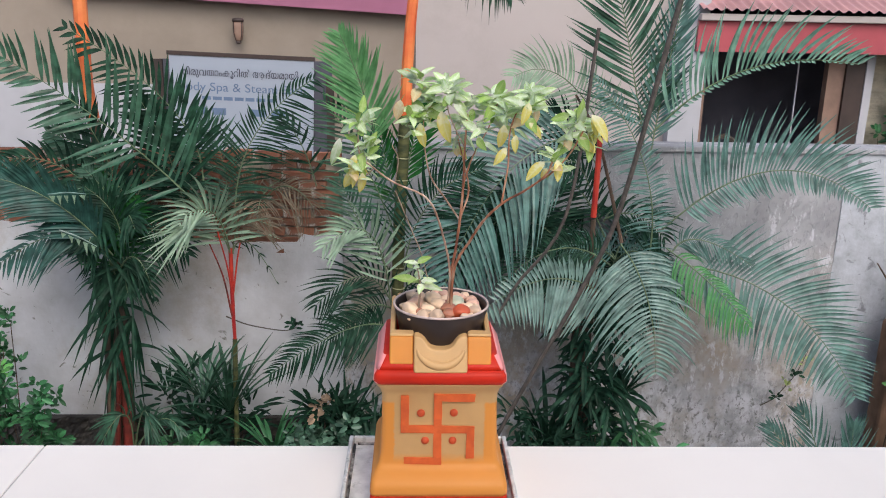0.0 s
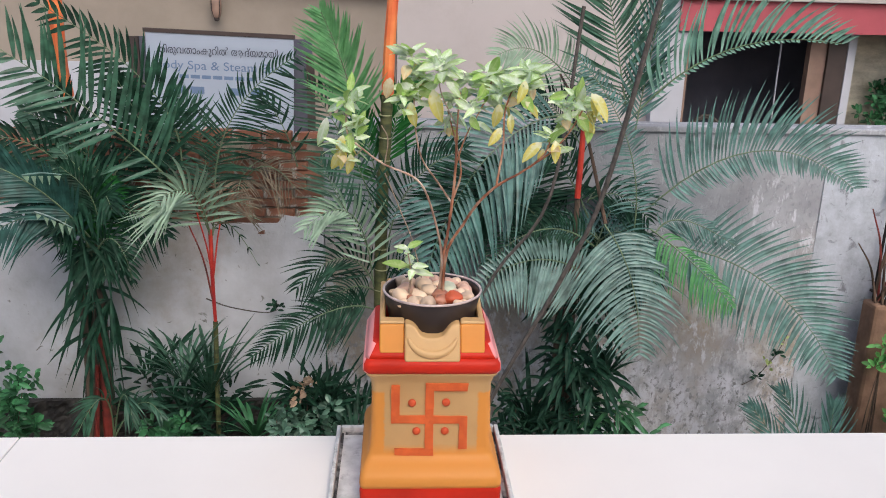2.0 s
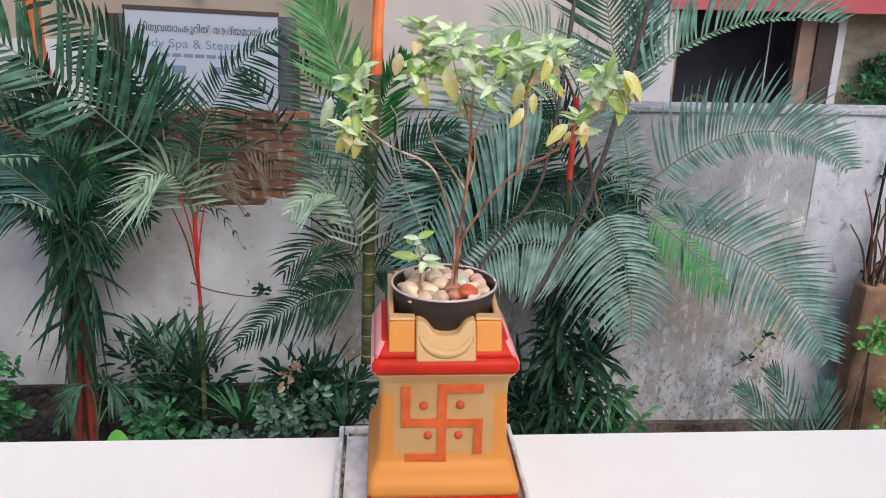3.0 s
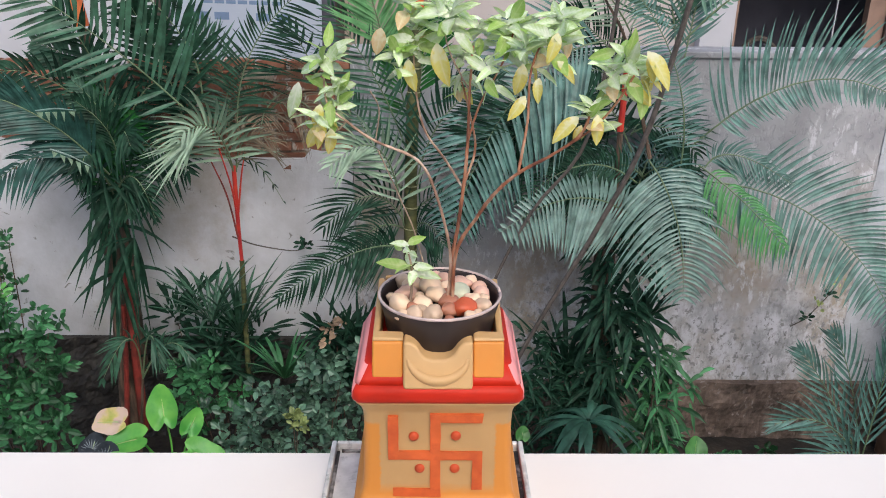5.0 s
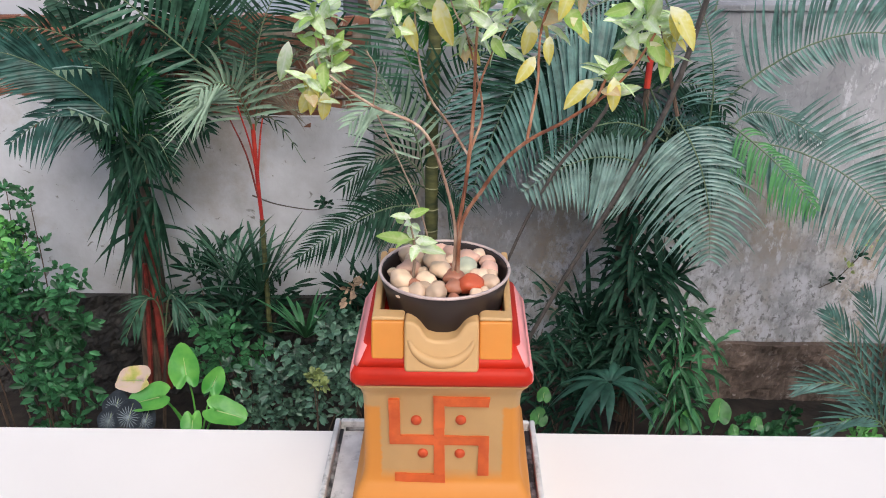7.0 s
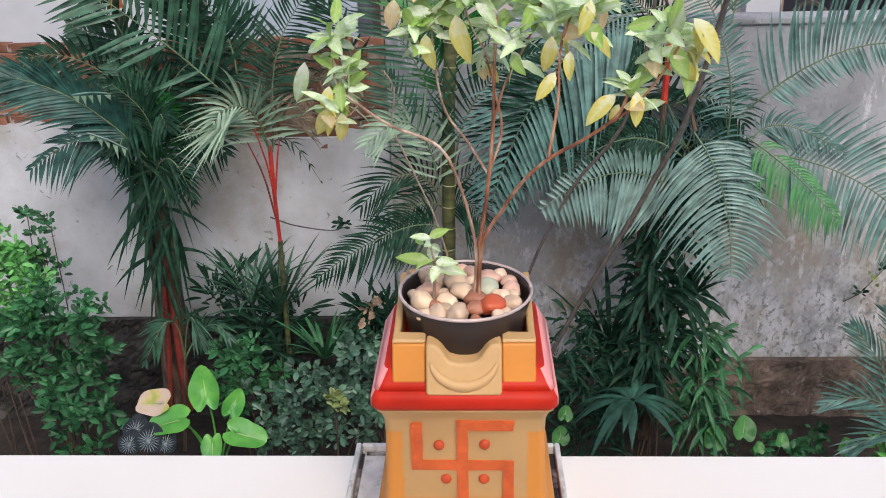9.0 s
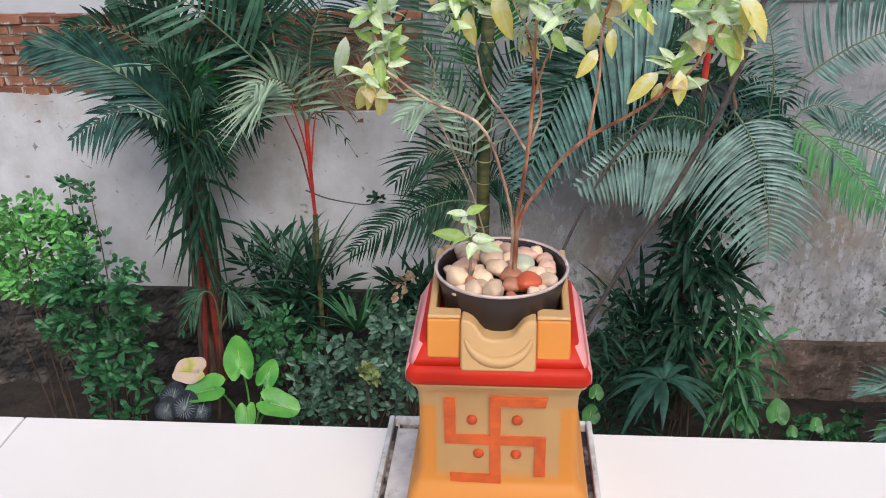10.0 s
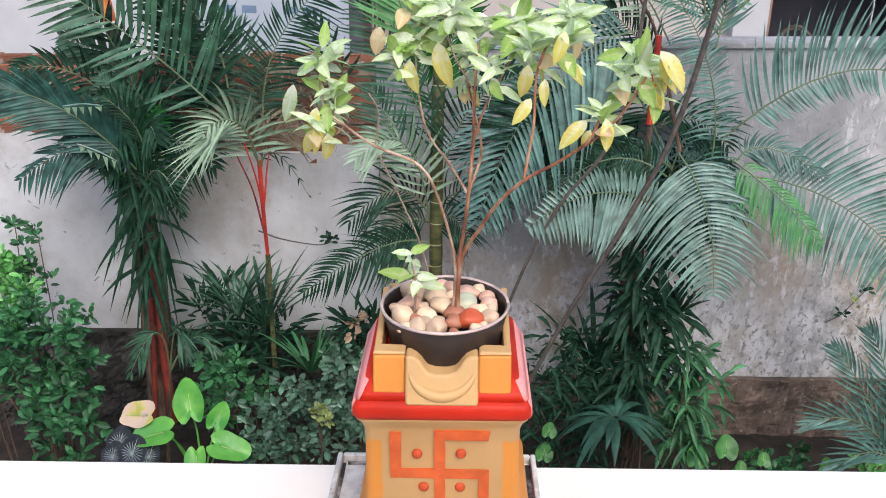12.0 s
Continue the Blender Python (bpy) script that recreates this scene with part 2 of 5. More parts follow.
def leaf_blade(name, heart, margin, base, vein, edge=(0.35, 0.85), vary=0.2, through_light=0.3):
    """A thin leaf: its heart shades out to the margin, its foot is paler, with a midrib and slanting side veins."""
    m = bpy.data.materials.new(name)
    m.use_nodes = True
    n, l = m.node_tree.nodes, m.node_tree.links
    b = n["Principled BSDF"]
    uv = n.new("ShaderNodeSeparateXYZ")
    l.new(n.new("ShaderNodeUVMap").outputs[0], uv.inputs[0])
    spot = n.new("ShaderNodeTexNoise")
    spot.inputs["Scale"].default_value, spot.inputs["Detail"].default_value = 5, 5
    place = n.new("ShaderNodeTexCoord")
    info = n.new("ShaderNodeObjectInfo")
    shift = n.new("ShaderNodeVectorMath")
    l.new(place.outputs["Object"], shift.inputs[0])
    l.new(info.outputs["Location"], shift.inputs[1])
    l.new(shift.outputs[0], spot.inputs["Vector"])

    def calc(kind, a, c=0.0):
        k = n.new("ShaderNodeMath")
        k.operation = kind
        for s_, v_ in zip(k.inputs, (a, c)):
            if isinstance(v_, (int, float)):
                s_.default_value = v_
            else:
                l.new(v_, s_)
        return k.outputs[0]

    def ramp(v, low, high):
        r = n.new("ShaderNodeMapRange")
        r.inputs["From Min"].default_value, r.inputs["From Max"].default_value = low, high
        l.new(v, r.inputs["Value"])
        return r.outputs[0]

    def mix(a, c, f):
        x = n.new("ShaderNodeMix")
        x.data_type = "RGBA"
        for key, v_ in (("A", a), ("B", c)):
            if isinstance(v_, tuple):
                x.inputs[key].default_value = (*v_, 1)
            else:
                l.new(v_, x.inputs[key])
        l.new(f, x.inputs["Factor"])
        return x.outputs["Result"]

    along, out = uv.outputs["X"], calc("ABSOLUTE", calc("SUBTRACT", calc("MULTIPLY", uv.outputs["Y"], 2.0), 1.0))
    mottle = calc("MULTIPLY", calc("SUBTRACT", spot.outputs["Fac"], 0.5), 1.6)
    c = mix(heart, margin, ramp(calc("ADD", calc("ADD", calc("MULTIPLY", out, 0.7), calc("MULTIPLY", along, 0.35)), mottle), *edge))
    c = mix(c, base, ramp(calc("ADD", along, mottle), 0.42, 0.05))
    ribs = calc("SINE", calc("SUBTRACT", calc("MULTIPLY", along, 48), calc("MULTIPLY", out, 9)))
    c = mix(c, vein, calc("MULTIPLY", ramp(ribs, 0.5, 1.0), 0.13))
    c = mix(c, vein, calc("MULTIPLY", ramp(out, 0.16, 0.02), 0.5))
    h = n.new("ShaderNodeHueSaturation")
    l.new(calc("ADD", calc("MULTIPLY", info.outputs["Random"], 2 * vary), 1 - vary), h.inputs["Value"])
    l.new(c, h.inputs["Color"])
    l.new(h.outputs[0], b.inputs["Base Color"])
    b.inputs["Roughness"].default_value = 0.42
    bp = n.new("ShaderNodeBump")
    bp.inputs["Strength"].default_value, bp.inputs["Distance"].default_value = 0.12, 0.001
    l.new(ribs, bp.inputs["Height"])
    l.new(bp.outputs[0], b.inputs["Normal"])
    tr = n.new("ShaderNodeBsdfTranslucent")
    l.new(h.outputs[0], tr.inputs["Color"])
    ad = n.new("ShaderNodeMixShader")
    ad.inputs[0].default_value = through_light
    l.new(b.outputs[0], ad.inputs[1])
    l.new(tr.outputs[0], ad.inputs[2])
    l.new(ad.outputs[0], n["Material Output"].inputs["Surface"])
    return m


LEAF_PALE = leaf_blade("pale_variegated_leaf", (0.7, 0.82, 0.58), (0.52, 0.68, 0.3), (0.86, 0.91, 0.76), (0.9, 0.92, 0.8), vary=0.22)
LEAF_LIME = leaf_blade("lime_leaf", (0.38, 0.54, 0.15), (0.3, 0.5, 0.1), (0.5, 0.62, 0.26), (0.56, 0.66, 0.3))
LEAF_YELLOW = leaf_blade("yellowing_leaf", (0.76, 0.71, 0.25), (0.74, 0.63, 0.12), (0.8, 0.78, 0.52), (0.84, 0.77, 0.46), vary=0.15)
LEAF_PINK = leaf_blade("pinkish_leaf", (0.74, 0.6, 0.36), (0.72, 0.5, 0.26), (0.8, 0.72, 0.5), (0.82, 0.7, 0.5), vary=0.12)

PALM = plain("palm_leaf", (0.04, 0.108, 0.066), 0.55, scale=13, sheen=0.35, rough=0.38, bump=0, through_light=0.15)
PALM_BLUE = plain("bluish_palm_leaf", (0.08, 0.175, 0.152), 0.5, scale=13, rough=0.4, bump=0, through_light=0.15)
PALM_LIGHT = plain("light_palm_leaf", (0.13, 0.27, 0.2), 0.35, scale=13, rough=0.4, bump=0, through_light=0.2)
PALM_SILVER = plain("silvery_palm_leaf", (0.16, 0.26, 0.228), 0.45, scale=13, rough=0.36, bump=0, through_light=0.2)
PALM_PALE = plain("pale_palm_leaf", (0.25, 0.36, 0.25), 0.3, scale=13, rough=0.4, bump=0, through_light=0.2)
# Darker copy of PALM, with the shade among the leaves put into its colour.
PALM_SHADED = plain("shaded_palm_leaf", (0.016, 0.05, 0.03), 0.65, scale=16, sheen=0.12, rough=0.5, bump=0, through_light=0.1)
PALM_YOUNG = plain("young_palm_leaf", (0.15, 0.37, 0.15), 0.25, scale=16, rough=0.4, bump=0, through_light=0.35)
PALM_LUSH = plain("lush_palm_leaf", (0.018, 0.115, 0.024), 0.4, scale=16, sheen=0.3, rough=0.4, bump=0, through_light=0.25)
PALM_TEAL = plain("teal_palm_leaf", (0.03, 0.09, 0.075), 0.55, scale=13, sheen=0.3, rough=0.4, bump=0, through_light=0.12)
PALM_BRIGHT = plain("bright_palm_leaf", (0.09, 0.3, 0.1), 0.25, scale=16, rough=0.4, bump=0, through_light=0.3)
PALM_DRY = plain("dry_palm_leaf", (0.13, 0.1, 0.065), 0.4, scale=16, rough=0.8, bump=0)
YOUNG = plain("young_shoot_leaf", (0.27, 0.33, 0.12), 0.3, scale=8, rough=0.45, bump=0, per_island=0.4, through_light=0.2)
LEAF_DRY = plain("dry_tan_leaf", (0.36, 0.25, 0.17), 0.3, scale=8, rough=0.7, bump=0, per_island=0.3)
RACHIS = plain("palm_rib", (0.12, 0.17, 0.09), 0.25, scale=12, rough=0.5, bump=0)
RED_STEM = material("red_crownshaft", ((0.35, (0.34, 0.02, 0.02)), (0.65, (0.62, 0.06, 0.03))), scale=7, rough=0.45, bump=0.1)
DARK_RED_STEM = material("dark_red_stem", ((0.35, (0.1, 0.02, 0.015)), (0.65, (0.3, 0.04, 0.03))), scale=9, rough=0.6, bump=0.2)
ORANGE_STEM = material("orange_crownshaft", ((0.35, (0.7, 0.1, 0.03)), (0.65, (0.85, 0.26, 0.08))), scale=5, rough=0.45, bump=0.1)
TRUNK_RING = plain("pale_trunk_ring", (0.3, 0.3, 0.17), 0.3, scale=20, rough=0.8)
GREEN_TRUNK = material("ringed_green_trunk", ((0.35, (0.035, 0.045, 0.016)), (0.65, (0.115, 0.115, 0.04))), scale=9, rough=0.7, bump=0.4, stretch=(1, 1, 3))
BROWN_TRUNK = material("fibrous_trunk", ((0.35, (0.04, 0.03, 0.022)), (0.65, (0.16, 0.1, 0.07))), scale=14, rough=0.95, bump=0.8, bump_scale=40, stretch=(2, 2, 0.4))
CABLE = plain("dark_stem", (0.078, 0.064, 0.056), 0.4, scale=30, rough=0.7)
BUSH = plain("bush_leaf", (0.045, 0.16, 0.065), 0.45, scale=6, sheen=0.35, rough=0.4, bump=0, per_island=0.6, through_light=0.2)
HEART = material("green_heart_leaf", ((0.35, (0.03, 0.13, 0.03)), (0.65, (0.08, 0.27, 0.06))), scale=11, rough=0.4, bump=0.1, through_light=0.2)
BUSH_BRIGHT = plain("bright_bush_leaf", (0.13, 0.38, 0.1), 0.4, scale=6, rough=0.4, bump=0, per_island=0.6, through_light=0.25)
BUSH_BLUE = plain("greyish_bush_leaf", (0.078, 0.155, 0.105), 0.4, scale=8, rough=0.38, bump=0, per_island=0.6, through_light=0.15)
BIG_LEAF = material("bright_heart_leaf", ((0.35, (0.08, 0.36, 0.06)), (0.65, (0.2, 0.55, 0.1))), scale=7, rough=0.35, bump=0.1, through_light=0.25)
BIG_LEAF_PALE = material("fading_heart_leaf", ((0.42, (0.5, 0.52, 0.1)), (0.5, (0.75, 0.62, 0.25)), (0.56, (0.82, 0.62, 0.5))), scale=6, rough=0.4, through_light=0.25)
BEGONIA = plain("dark_begonia_leaf", (0.03, 0.036, 0.045), 0.4, scale=20, rough=0.85, bump=0.2, sheen=0.08)
SILVER_VEIN = plain("silver_leaf_vein", (0.2, 0.24, 0.26), 0.2, scale=20, rough=0.5, bump=0)
STRAP = plain("broad_strap_leaf", (0.03, 0.085, 0.06), 0.5, scale=12, sheen=0.3, rough=0.4, bump=0, through_light=0.12)

# ---- helpers of this scene ----
V = Vector


def part(name, bm, mat, parent, label="", smooth=False):
    me = bpy.data.meshes.new(name)
    if isinstance(bm, tuple):
        me.from_pydata([tuple(v) for v in bm[0]], [], bm[1])
        me.update()
    else:
        bmesh.ops.recalc_face_normals(bm, faces=bm.faces[:])
        bm.to_mesh(me)
        bm.free()
    for k in (mat if isinstance(mat, (list, tuple)) else [mat]):
        me.materials.append(k)
    if smooth:
        me.polygons.foreach_set("use_smooth", [True] * len(me.polygons))
    ob = new(name, me)
    ob.parent = parent
    if label:
        ob["label"] = label
    return ob


def thing(name, label, category, at=(0, 0, 0), group="", kind=""):
    ob = new(name)
    ob.location = at
    ob.empty_display_size = 0.05
    return tagged(ob, label, category, group, kind)


def box(x0, y0, z0, x1, y1, z1, bevel=0.0, seg=2, bm=None):
    own = bmesh.new()
    bmesh.ops.create_cube(own, size=1)
    for v in own.verts:
        v.co = V(((x0 + x1) / 2 + v.co.x * (x1 - x0), (y0 + y1) / 2 + v.co.y * (y1 - y0), (z0 + z1) / 2 + v.co.z * (z1 - z0)))
    if bevel:
        bmesh.ops.bevel(own, geom=own.edges[:], offset=bevel, segments=seg, affect="EDGES", profile=0.5)
    if bm is None:
        return own
    me = bpy.data.meshes.new("tmp")
    own.to_mesh(me)
    own.free()
    bm.from_mesh(me)
    bpy.data.meshes.remove(me)
    return bm


def structure(name, bm, mat, label, category, smooth=False):
    return tagged(part(name, bm, mat, None, "", smooth), label, category, kind="structure")


def curve_points(pts, per=6):
    """A smooth line through the points."""
    pts = [V(p) for p in pts]
    q = [pts[0] * 2 - pts[1]] + pts + [pts[-1] * 2 - pts[-2]]
    out = []
    for i in range(1, len(q) - 2):
        a, b, c, d = q[i - 1:i + 3]
        for k in range(per):
            t = k / per
            out.append(0.5 * (2 * b + (c - a) * t + (2 * a - 5 * b + 4 * c - d) * t * t + (3 * b - a - 3 * c + d) * t ** 3))
    out.append(pts[-1])
    return out


def tube(pts, r0, r1, sides=8, per=6, wobble=0.0, ring=0.0, out=None):
    line = curve_points(pts, per)
    vs, fs = out if out else ([], [])
    first = len(vs)
    n = len(line)
    for i, p in enumerate(line):
        t = (line[min(i + 1, n - 1)] - line[max(i - 1, 0)]).normalized()
        a = t.cross(V((0.31, 0.93, 0.2))).normalized()
        b = t.cross(a)
        r = r0 + (r1 - r0) * i / (n - 1)
        if ring and i % 3 == 0:
            r *= 1 + ring
        for k in range(sides):
            g = 2 * math.pi * k / sides
            rr = r * (1 + wobble * random.uniform(-1, 1))
            vs.append(p + a * math.cos(g) * rr + b * math.sin(g) * rr)
    for i in range(n - 1):
        for k in range(sides):
            j = (k + 1) % sides
            fs.append((first + i * sides + k, first + i * sides + j, first + (i + 1) * sides + j, first + (i + 1) * sides + k))
    fs.append(tuple(first + k for k in range(sides))[::-1])
    fs.append(tuple(first + (n - 1) * sides + k for k in range(sides)))
    return vs, fs


def blade(out, p, d, across, length, width, droop, seg=4, belly=0.35, fold=0.0, joint=None, bend=None):
    """A long leaf from p along d, sinking under its weight, widest at belly."""
    vs, fs = out
    first = len(vs)
    up = d.cross(across)
    for i in range(seg + 1):
        s = i / seg
        w = width * (0.35 + 0.65 * s / belly if s < belly else max(0.03, 1 - ((s - belly) / (1 - belly)) ** 1.8))
        q = p + d * (length * s) - V((0, 0, droop * length * s * s)) + (bend * (length * s * s) if bend else V())
        vs += [q - across * w / 2, q + up * fold * w, q + across * w / 2]
    for i in range(seg):
        a = first + 3 * i
        m0 = joint if joint is not None and i == 0 else a + 1
        fs += [(a, m0, a + 4, a + 3), (m0, a + 2, a + 5, a + 4)]


def frond(palm, base, mid, tip, n=40, length=0.4, width=0.022, droop=0.25, mat=None, face=(0, -1, 0.3), lean=0.7, up=1.0, down=1.0, start=0.12, rib=0.0065, seed=1, curl=0.3, tilt=0.0, loose=1.0, back=1.0, sparse=0.03):
    """A feathered palm leaf on a rib that bends from base over mid to tip."""
    rnd = random.Random(seed)
    base, mid, tip, face = V(base), V(mid), V(tip), V(face).normalized()
    c = 2 * mid - 0.5 * (base + tip)
    at = lambda s: base * (1 - s) ** 2 + c * 2 * s * (1 - s) + tip * s * s
    out, last = ([], []), None
    n, width = int(n * 1.3), width * 0.82
    for i in range(n):
        s = start + (1 - start) * i / (n - 1)
        p = at(s)
        t = (at(min(1, s + 0.02)) - at(s - 0.02)).normalized()
        side = t.cross(face).normalized()
        if side.z < 0:
            side = -side
        first = len(out[0])
        out[0].extend((p + side * 0.002, p - side * 0.002))
        if last is not None:
            out[1].append((last, last + 1, first + 1, first))
        last = first
        size = length * max(0.18, math.sin(math.pi * (0.28 + 0.67 * s)) ** 0.8)
        for sign, k in ((1, up), (-1, down)):
            if k <= 0 or rnd.random() < (0.03 if sign > 0 else sparse):
                continue
            ln = (lean * (0.6 + 0.9 * s) + tilt) * (1 if sign > 0 else back)
            d = (side * sign + t * (ln + loose * rnd.uniform(-0.16, 0.16)) + face * loose * rnd.uniform(-0.15, 0.35)).normalized()
            across = (d.cross(face).normalized() + face * loose * rnd.uniform(-0.5, 0.5)).normalized()
            blade(out, p, d, across, size * k * rnd.uniform(0.78, 1.08), width * rnd.uniform(0.8, 1.15), droop * rnd.uniform(0.7, 1.4), 5, 0.3, 0.12, first if sign > 0 else first + 1, t * curl)
    leaf = part("frond", out, mat or PALM, palm)
    line = [at(k / 6) for k in range(7)]
    part("rib", tube(line, rib, rib * 0.3, 5, 2), RACHIS, leaf)
    return leaf


def spray(palm, centre, n, reach, length, mat, seed, width=0.02, rise=(-0.2, 0.9), droop=0.35, arc=(0, 360), count=22):
    """More fronds round a crown."""
    rnd = random.Random(seed)
    for i in range(n):
        a = radians(arc[0] + (arc[1] - arc[0]) * (i + rnd.random()) / n)
        r = reach * rnd.uniform(0.7, 1.1)
        h = rnd.uniform(*rise) * r
        base = V(centre) + V((rnd.uniform(-0.03, 0.03), rnd.uniform(-0.03, 0.03), rnd.uniform(-0.1, 0.1)))
        out = V((math.cos(a), math.sin(a), 0))
        frond(palm, base, base + out * r * 0.5 + V((0, 0, h * 0.75 + 0.1 * r)), base + out * r + V((0, 0, h - 0.25 * r)), count, length, width, droop, mat,
              face=(-out.x * 0.3, -0.8, 0.6), seed=seed * 31 + i)


def leaf_cloud(out, centre, radii, n, size, seed, width=0.5, up=0.3, seg=2, droop=0.2):
    """Many small leaves in clumps through a rounded, uneven crown."""
    rnd = random.Random(seed)
    clumps = []
    for _ in range(max(4, n // 14)):
        while True:
            q = V((rnd.uniform(-1, 1), rnd.uniform(-1, 1), rnd.uniform(-1, 1)))
            if 0.15 < q.length < 1:
                break
        clumps.append(V(centre) + V((q.x * radii[0], q.y * radii[1], q.z * radii[2])) * rnd.uniform(0.75, 1.12))
    for i in range(n):
        c = clumps[i % len(clumps)]
        d = V((rnd.uniform(-1, 1), rnd.uniform(-1, 0.6), rnd.uniform(-0.5, 1) + up)).normalized()
        p = c + d * size * rnd.uniform(0.1, 0.9)
        across = d.cross(V((rnd.uniform(-0.4, 0.4), -1, rnd.uniform(0.2, 1)))).normalized()
        s = size * rnd.uniform(0.6, 1.25)
        blade(out, p, d, across, s, s * width, droop, seg + 1, 0.45, 0.15)
    return clumps


def shrub(name, label, centre, radii, n, size, mat, seed, ground, width=0.5, stems=6, up=0.3, droop=0.2):
    t = thing(name, label, "shrub", (centre[0], centre[1], ground))
    rnd = random.Random(seed)
    out = ([], [])
    base = V((centre[0], centre[1], ground))
    clumps = leaf_cloud(out, V(centre) - base, radii, n, size, seed, width, up, 2, droop)
    part("foliage", out, mat, t)["kind"] = "stuff"
    for i in range(stems):
        c = clumps[(i * 7) % len(clumps)]
        foot = V((rnd.uniform(-0.4, 0.4) * radii[0], rnd.uniform(-0.3, 0.3) * radii[1], 0))
        part("stem", tube([foot, foot * 0.4 + c * 0.6 + V((rnd.uniform(-0.05, 0.05), 0, 0)), c], 0.007, 0.003, 5, 4), BROWN_TRUNK, t)
    return t


def strap_plant(name, label, at, n, length, width, mat, seed, rise=0.7, droop=0.3, category="plant", group="", flat=0.25):
    """A tuft of strap leaves that arch out of one foot."""
    t = thing(name, label, category, at, group)
    rnd = random.Random(seed)
    for i in range(n):
        a = 2 * math.pi * (i * 0.618 + rnd.uniform(-0.05, 0.05))
        d = V((math.cos(a), math.sin(a), rise * rnd.uniform(0.5, 1.8))).normalized()
        across = d.cross(V((0, 0, 1))).normalized()
        out = ([], [])
        blade(out, V((d.x * 0.02, d.y * 0.02, 0)), d, across, length * rnd.uniform(0.65, 1.1), width * rnd.uniform(0.8, 1.2), droop * rnd.uniform(0.6, 1.3), 6, 0.4, -flat)
        part("leaf", out, mat, t, smooth=True)
    return t

# ---- ledge and house behind the camera ----
LEDGE = -0.03
ledge = structure("parapet", box(-4, -0.30, -0.9, 4, 0.085, LEDGE - 0.012), HOUSE, "low painted parapet wall under cream tiles", "parapet")
for x0, x1 in ((-4, -3.152), (-3.149, -1.951), (-1.948, -0.749), (-0.746, 1.052), (1.055, 2.252), (2.255, 4)):
    part("tile", box(x0, -0.32, LEDGE - 0.012, x1, 0.101, LEDGE, 0.002), TILE, ledge)
part("grout", box(-3.99, -0.31, LEDGE - 0.011, 3.99, 0.098, LEDGE - 0.002), GROUT, ledge)
structure("floor", box(-4, -2.6, -1.0, 4, -0.3, -0.9), TILE, "cream tiled balcony floor", "floor")
structure("wall_house", box(-4, -2.8, -3.4, 4, -2.6, 1.5), HOUSE, "plain painted house wall", "wall")
structure("wall_house_below", box(-4, -0.28, -3.4, 4, 0.06, -1.0), HOUSE, "plain painted wall under the balcony", "wall")

# ---- ground ----
GROUND = -3.42
bm = bmesh.new()
bmesh.ops.create_grid(bm, x_segments=90, y_segments=60, size=1)
for v in bm.verts:
    x, y = v.co.x, v.co.y
    near = max(abs(x), abs(y))
    v.co = V((6 * x + 300 * max(0, abs(x) - 0.8) * (1 if x > 0 else -1) * 5, 3 + 4 * y + 300 * max(0, abs(y) - 0.8) * (1 if y > 0 else -1) * 5, 0))
    v.co.z = GROUND + (0.06 * noise.noise(V((v.co.x * 1.3, v.co.y * 1.3, 3))) + 0.02 * noise.noise(V((v.co.x * 6, v.co.y * 6, 1))) if near < 0.8 else 0)
structure("ground", bm, SOIL, "dark damp garden soil", "ground", True)

# ---- boundary wall ----
WALL = 5.0
wall = thing("wall_boundary", "weathered grey plastered boundary wall with bare brick above", "wall", kind="structure")


def plaster_edge(x):
    """The broken upper edge of the plaster under the bare bricks."""
    k = max(0.0, min(1.0, (-1.5 - x) / 1.3))
    return -0.05 + 0.15 * k * k * (3 - 2 * k) + (0.07 if x > -0.95 else 0) + 0.035 * noise.noise(V((x * 2.1, 4, 0))) + 0.02 * noise.noise(V((x * 9, 7, 0)))


def wall_slab(name, x0, x1, z0, z1, mat, y=WALL, thick=0.2, label="", rough=0.006, seed=0, edge=None):
    cell = 0.025 if rough > 0.03 else 0.06
    nx, nz = max(2, int((x1 - x0) / cell)), max(2, int((z1 - z0) / cell))
    vs, fs = [], []
    for j in range(nz + 1):
        for i in range(nx + 1):
            x = x0 + (x1 - x0) * i / nx
            z = z0 + (z1 + (edge(x) if edge else 0) - z0) * j / nz
            if rough > 0.03:
                d = rough * (0.8 * noise.noise(V((x * 2.2, z * 3, seed))) + 0.7 * noise.noise(V((x * 7, z * 7, seed))) + 0.5 * abs(noise.noise(V((x * 15, z * 15, seed)))) + 0.35 * noise.noise(V((x * 30, z * 30, seed))))
            else:
                d = rough * (noise.noise(V((x * 1.7, z * 1.7, seed))) + 0.5 * noise.noise(V((x * 7, z * 7, seed))))
            vs.append(V((x, y + d, z)))
    for j in range(nz):
        for i in range(nx):
            a = j * (nx + 1) + i
            fs.append((a, a + 1, a + nx + 2, a + nx + 1))
    n0 = len(vs)
    vs += [V((x0, y + thick, z0)), V((x1, y + thick, z0)), V((x1, y + thick, z1)), V((x0, y + thick, z1))]
    c = (0, nx, (nz + 1) * (nx + 1) - 1, nz * (nx + 1))
    edges = ([i for i in range(nx + 1)], [j * (nx + 1) + nx for j in range(nz + 1)], [nz * (nx + 1) + i for i in range(nx, -1, -1)], [j * (nx + 1) for j in range(nz, -1, -1)])
    for k, e in enumerate(edges):
        fs.append(tuple(e[::-1]) + (n0 + k, n0 + (k + 1) % 4))
    fs.append((n0 + 3, n0 + 2, n0 + 1, n0))
    return part(name, (vs, fs), mat, wall, label)


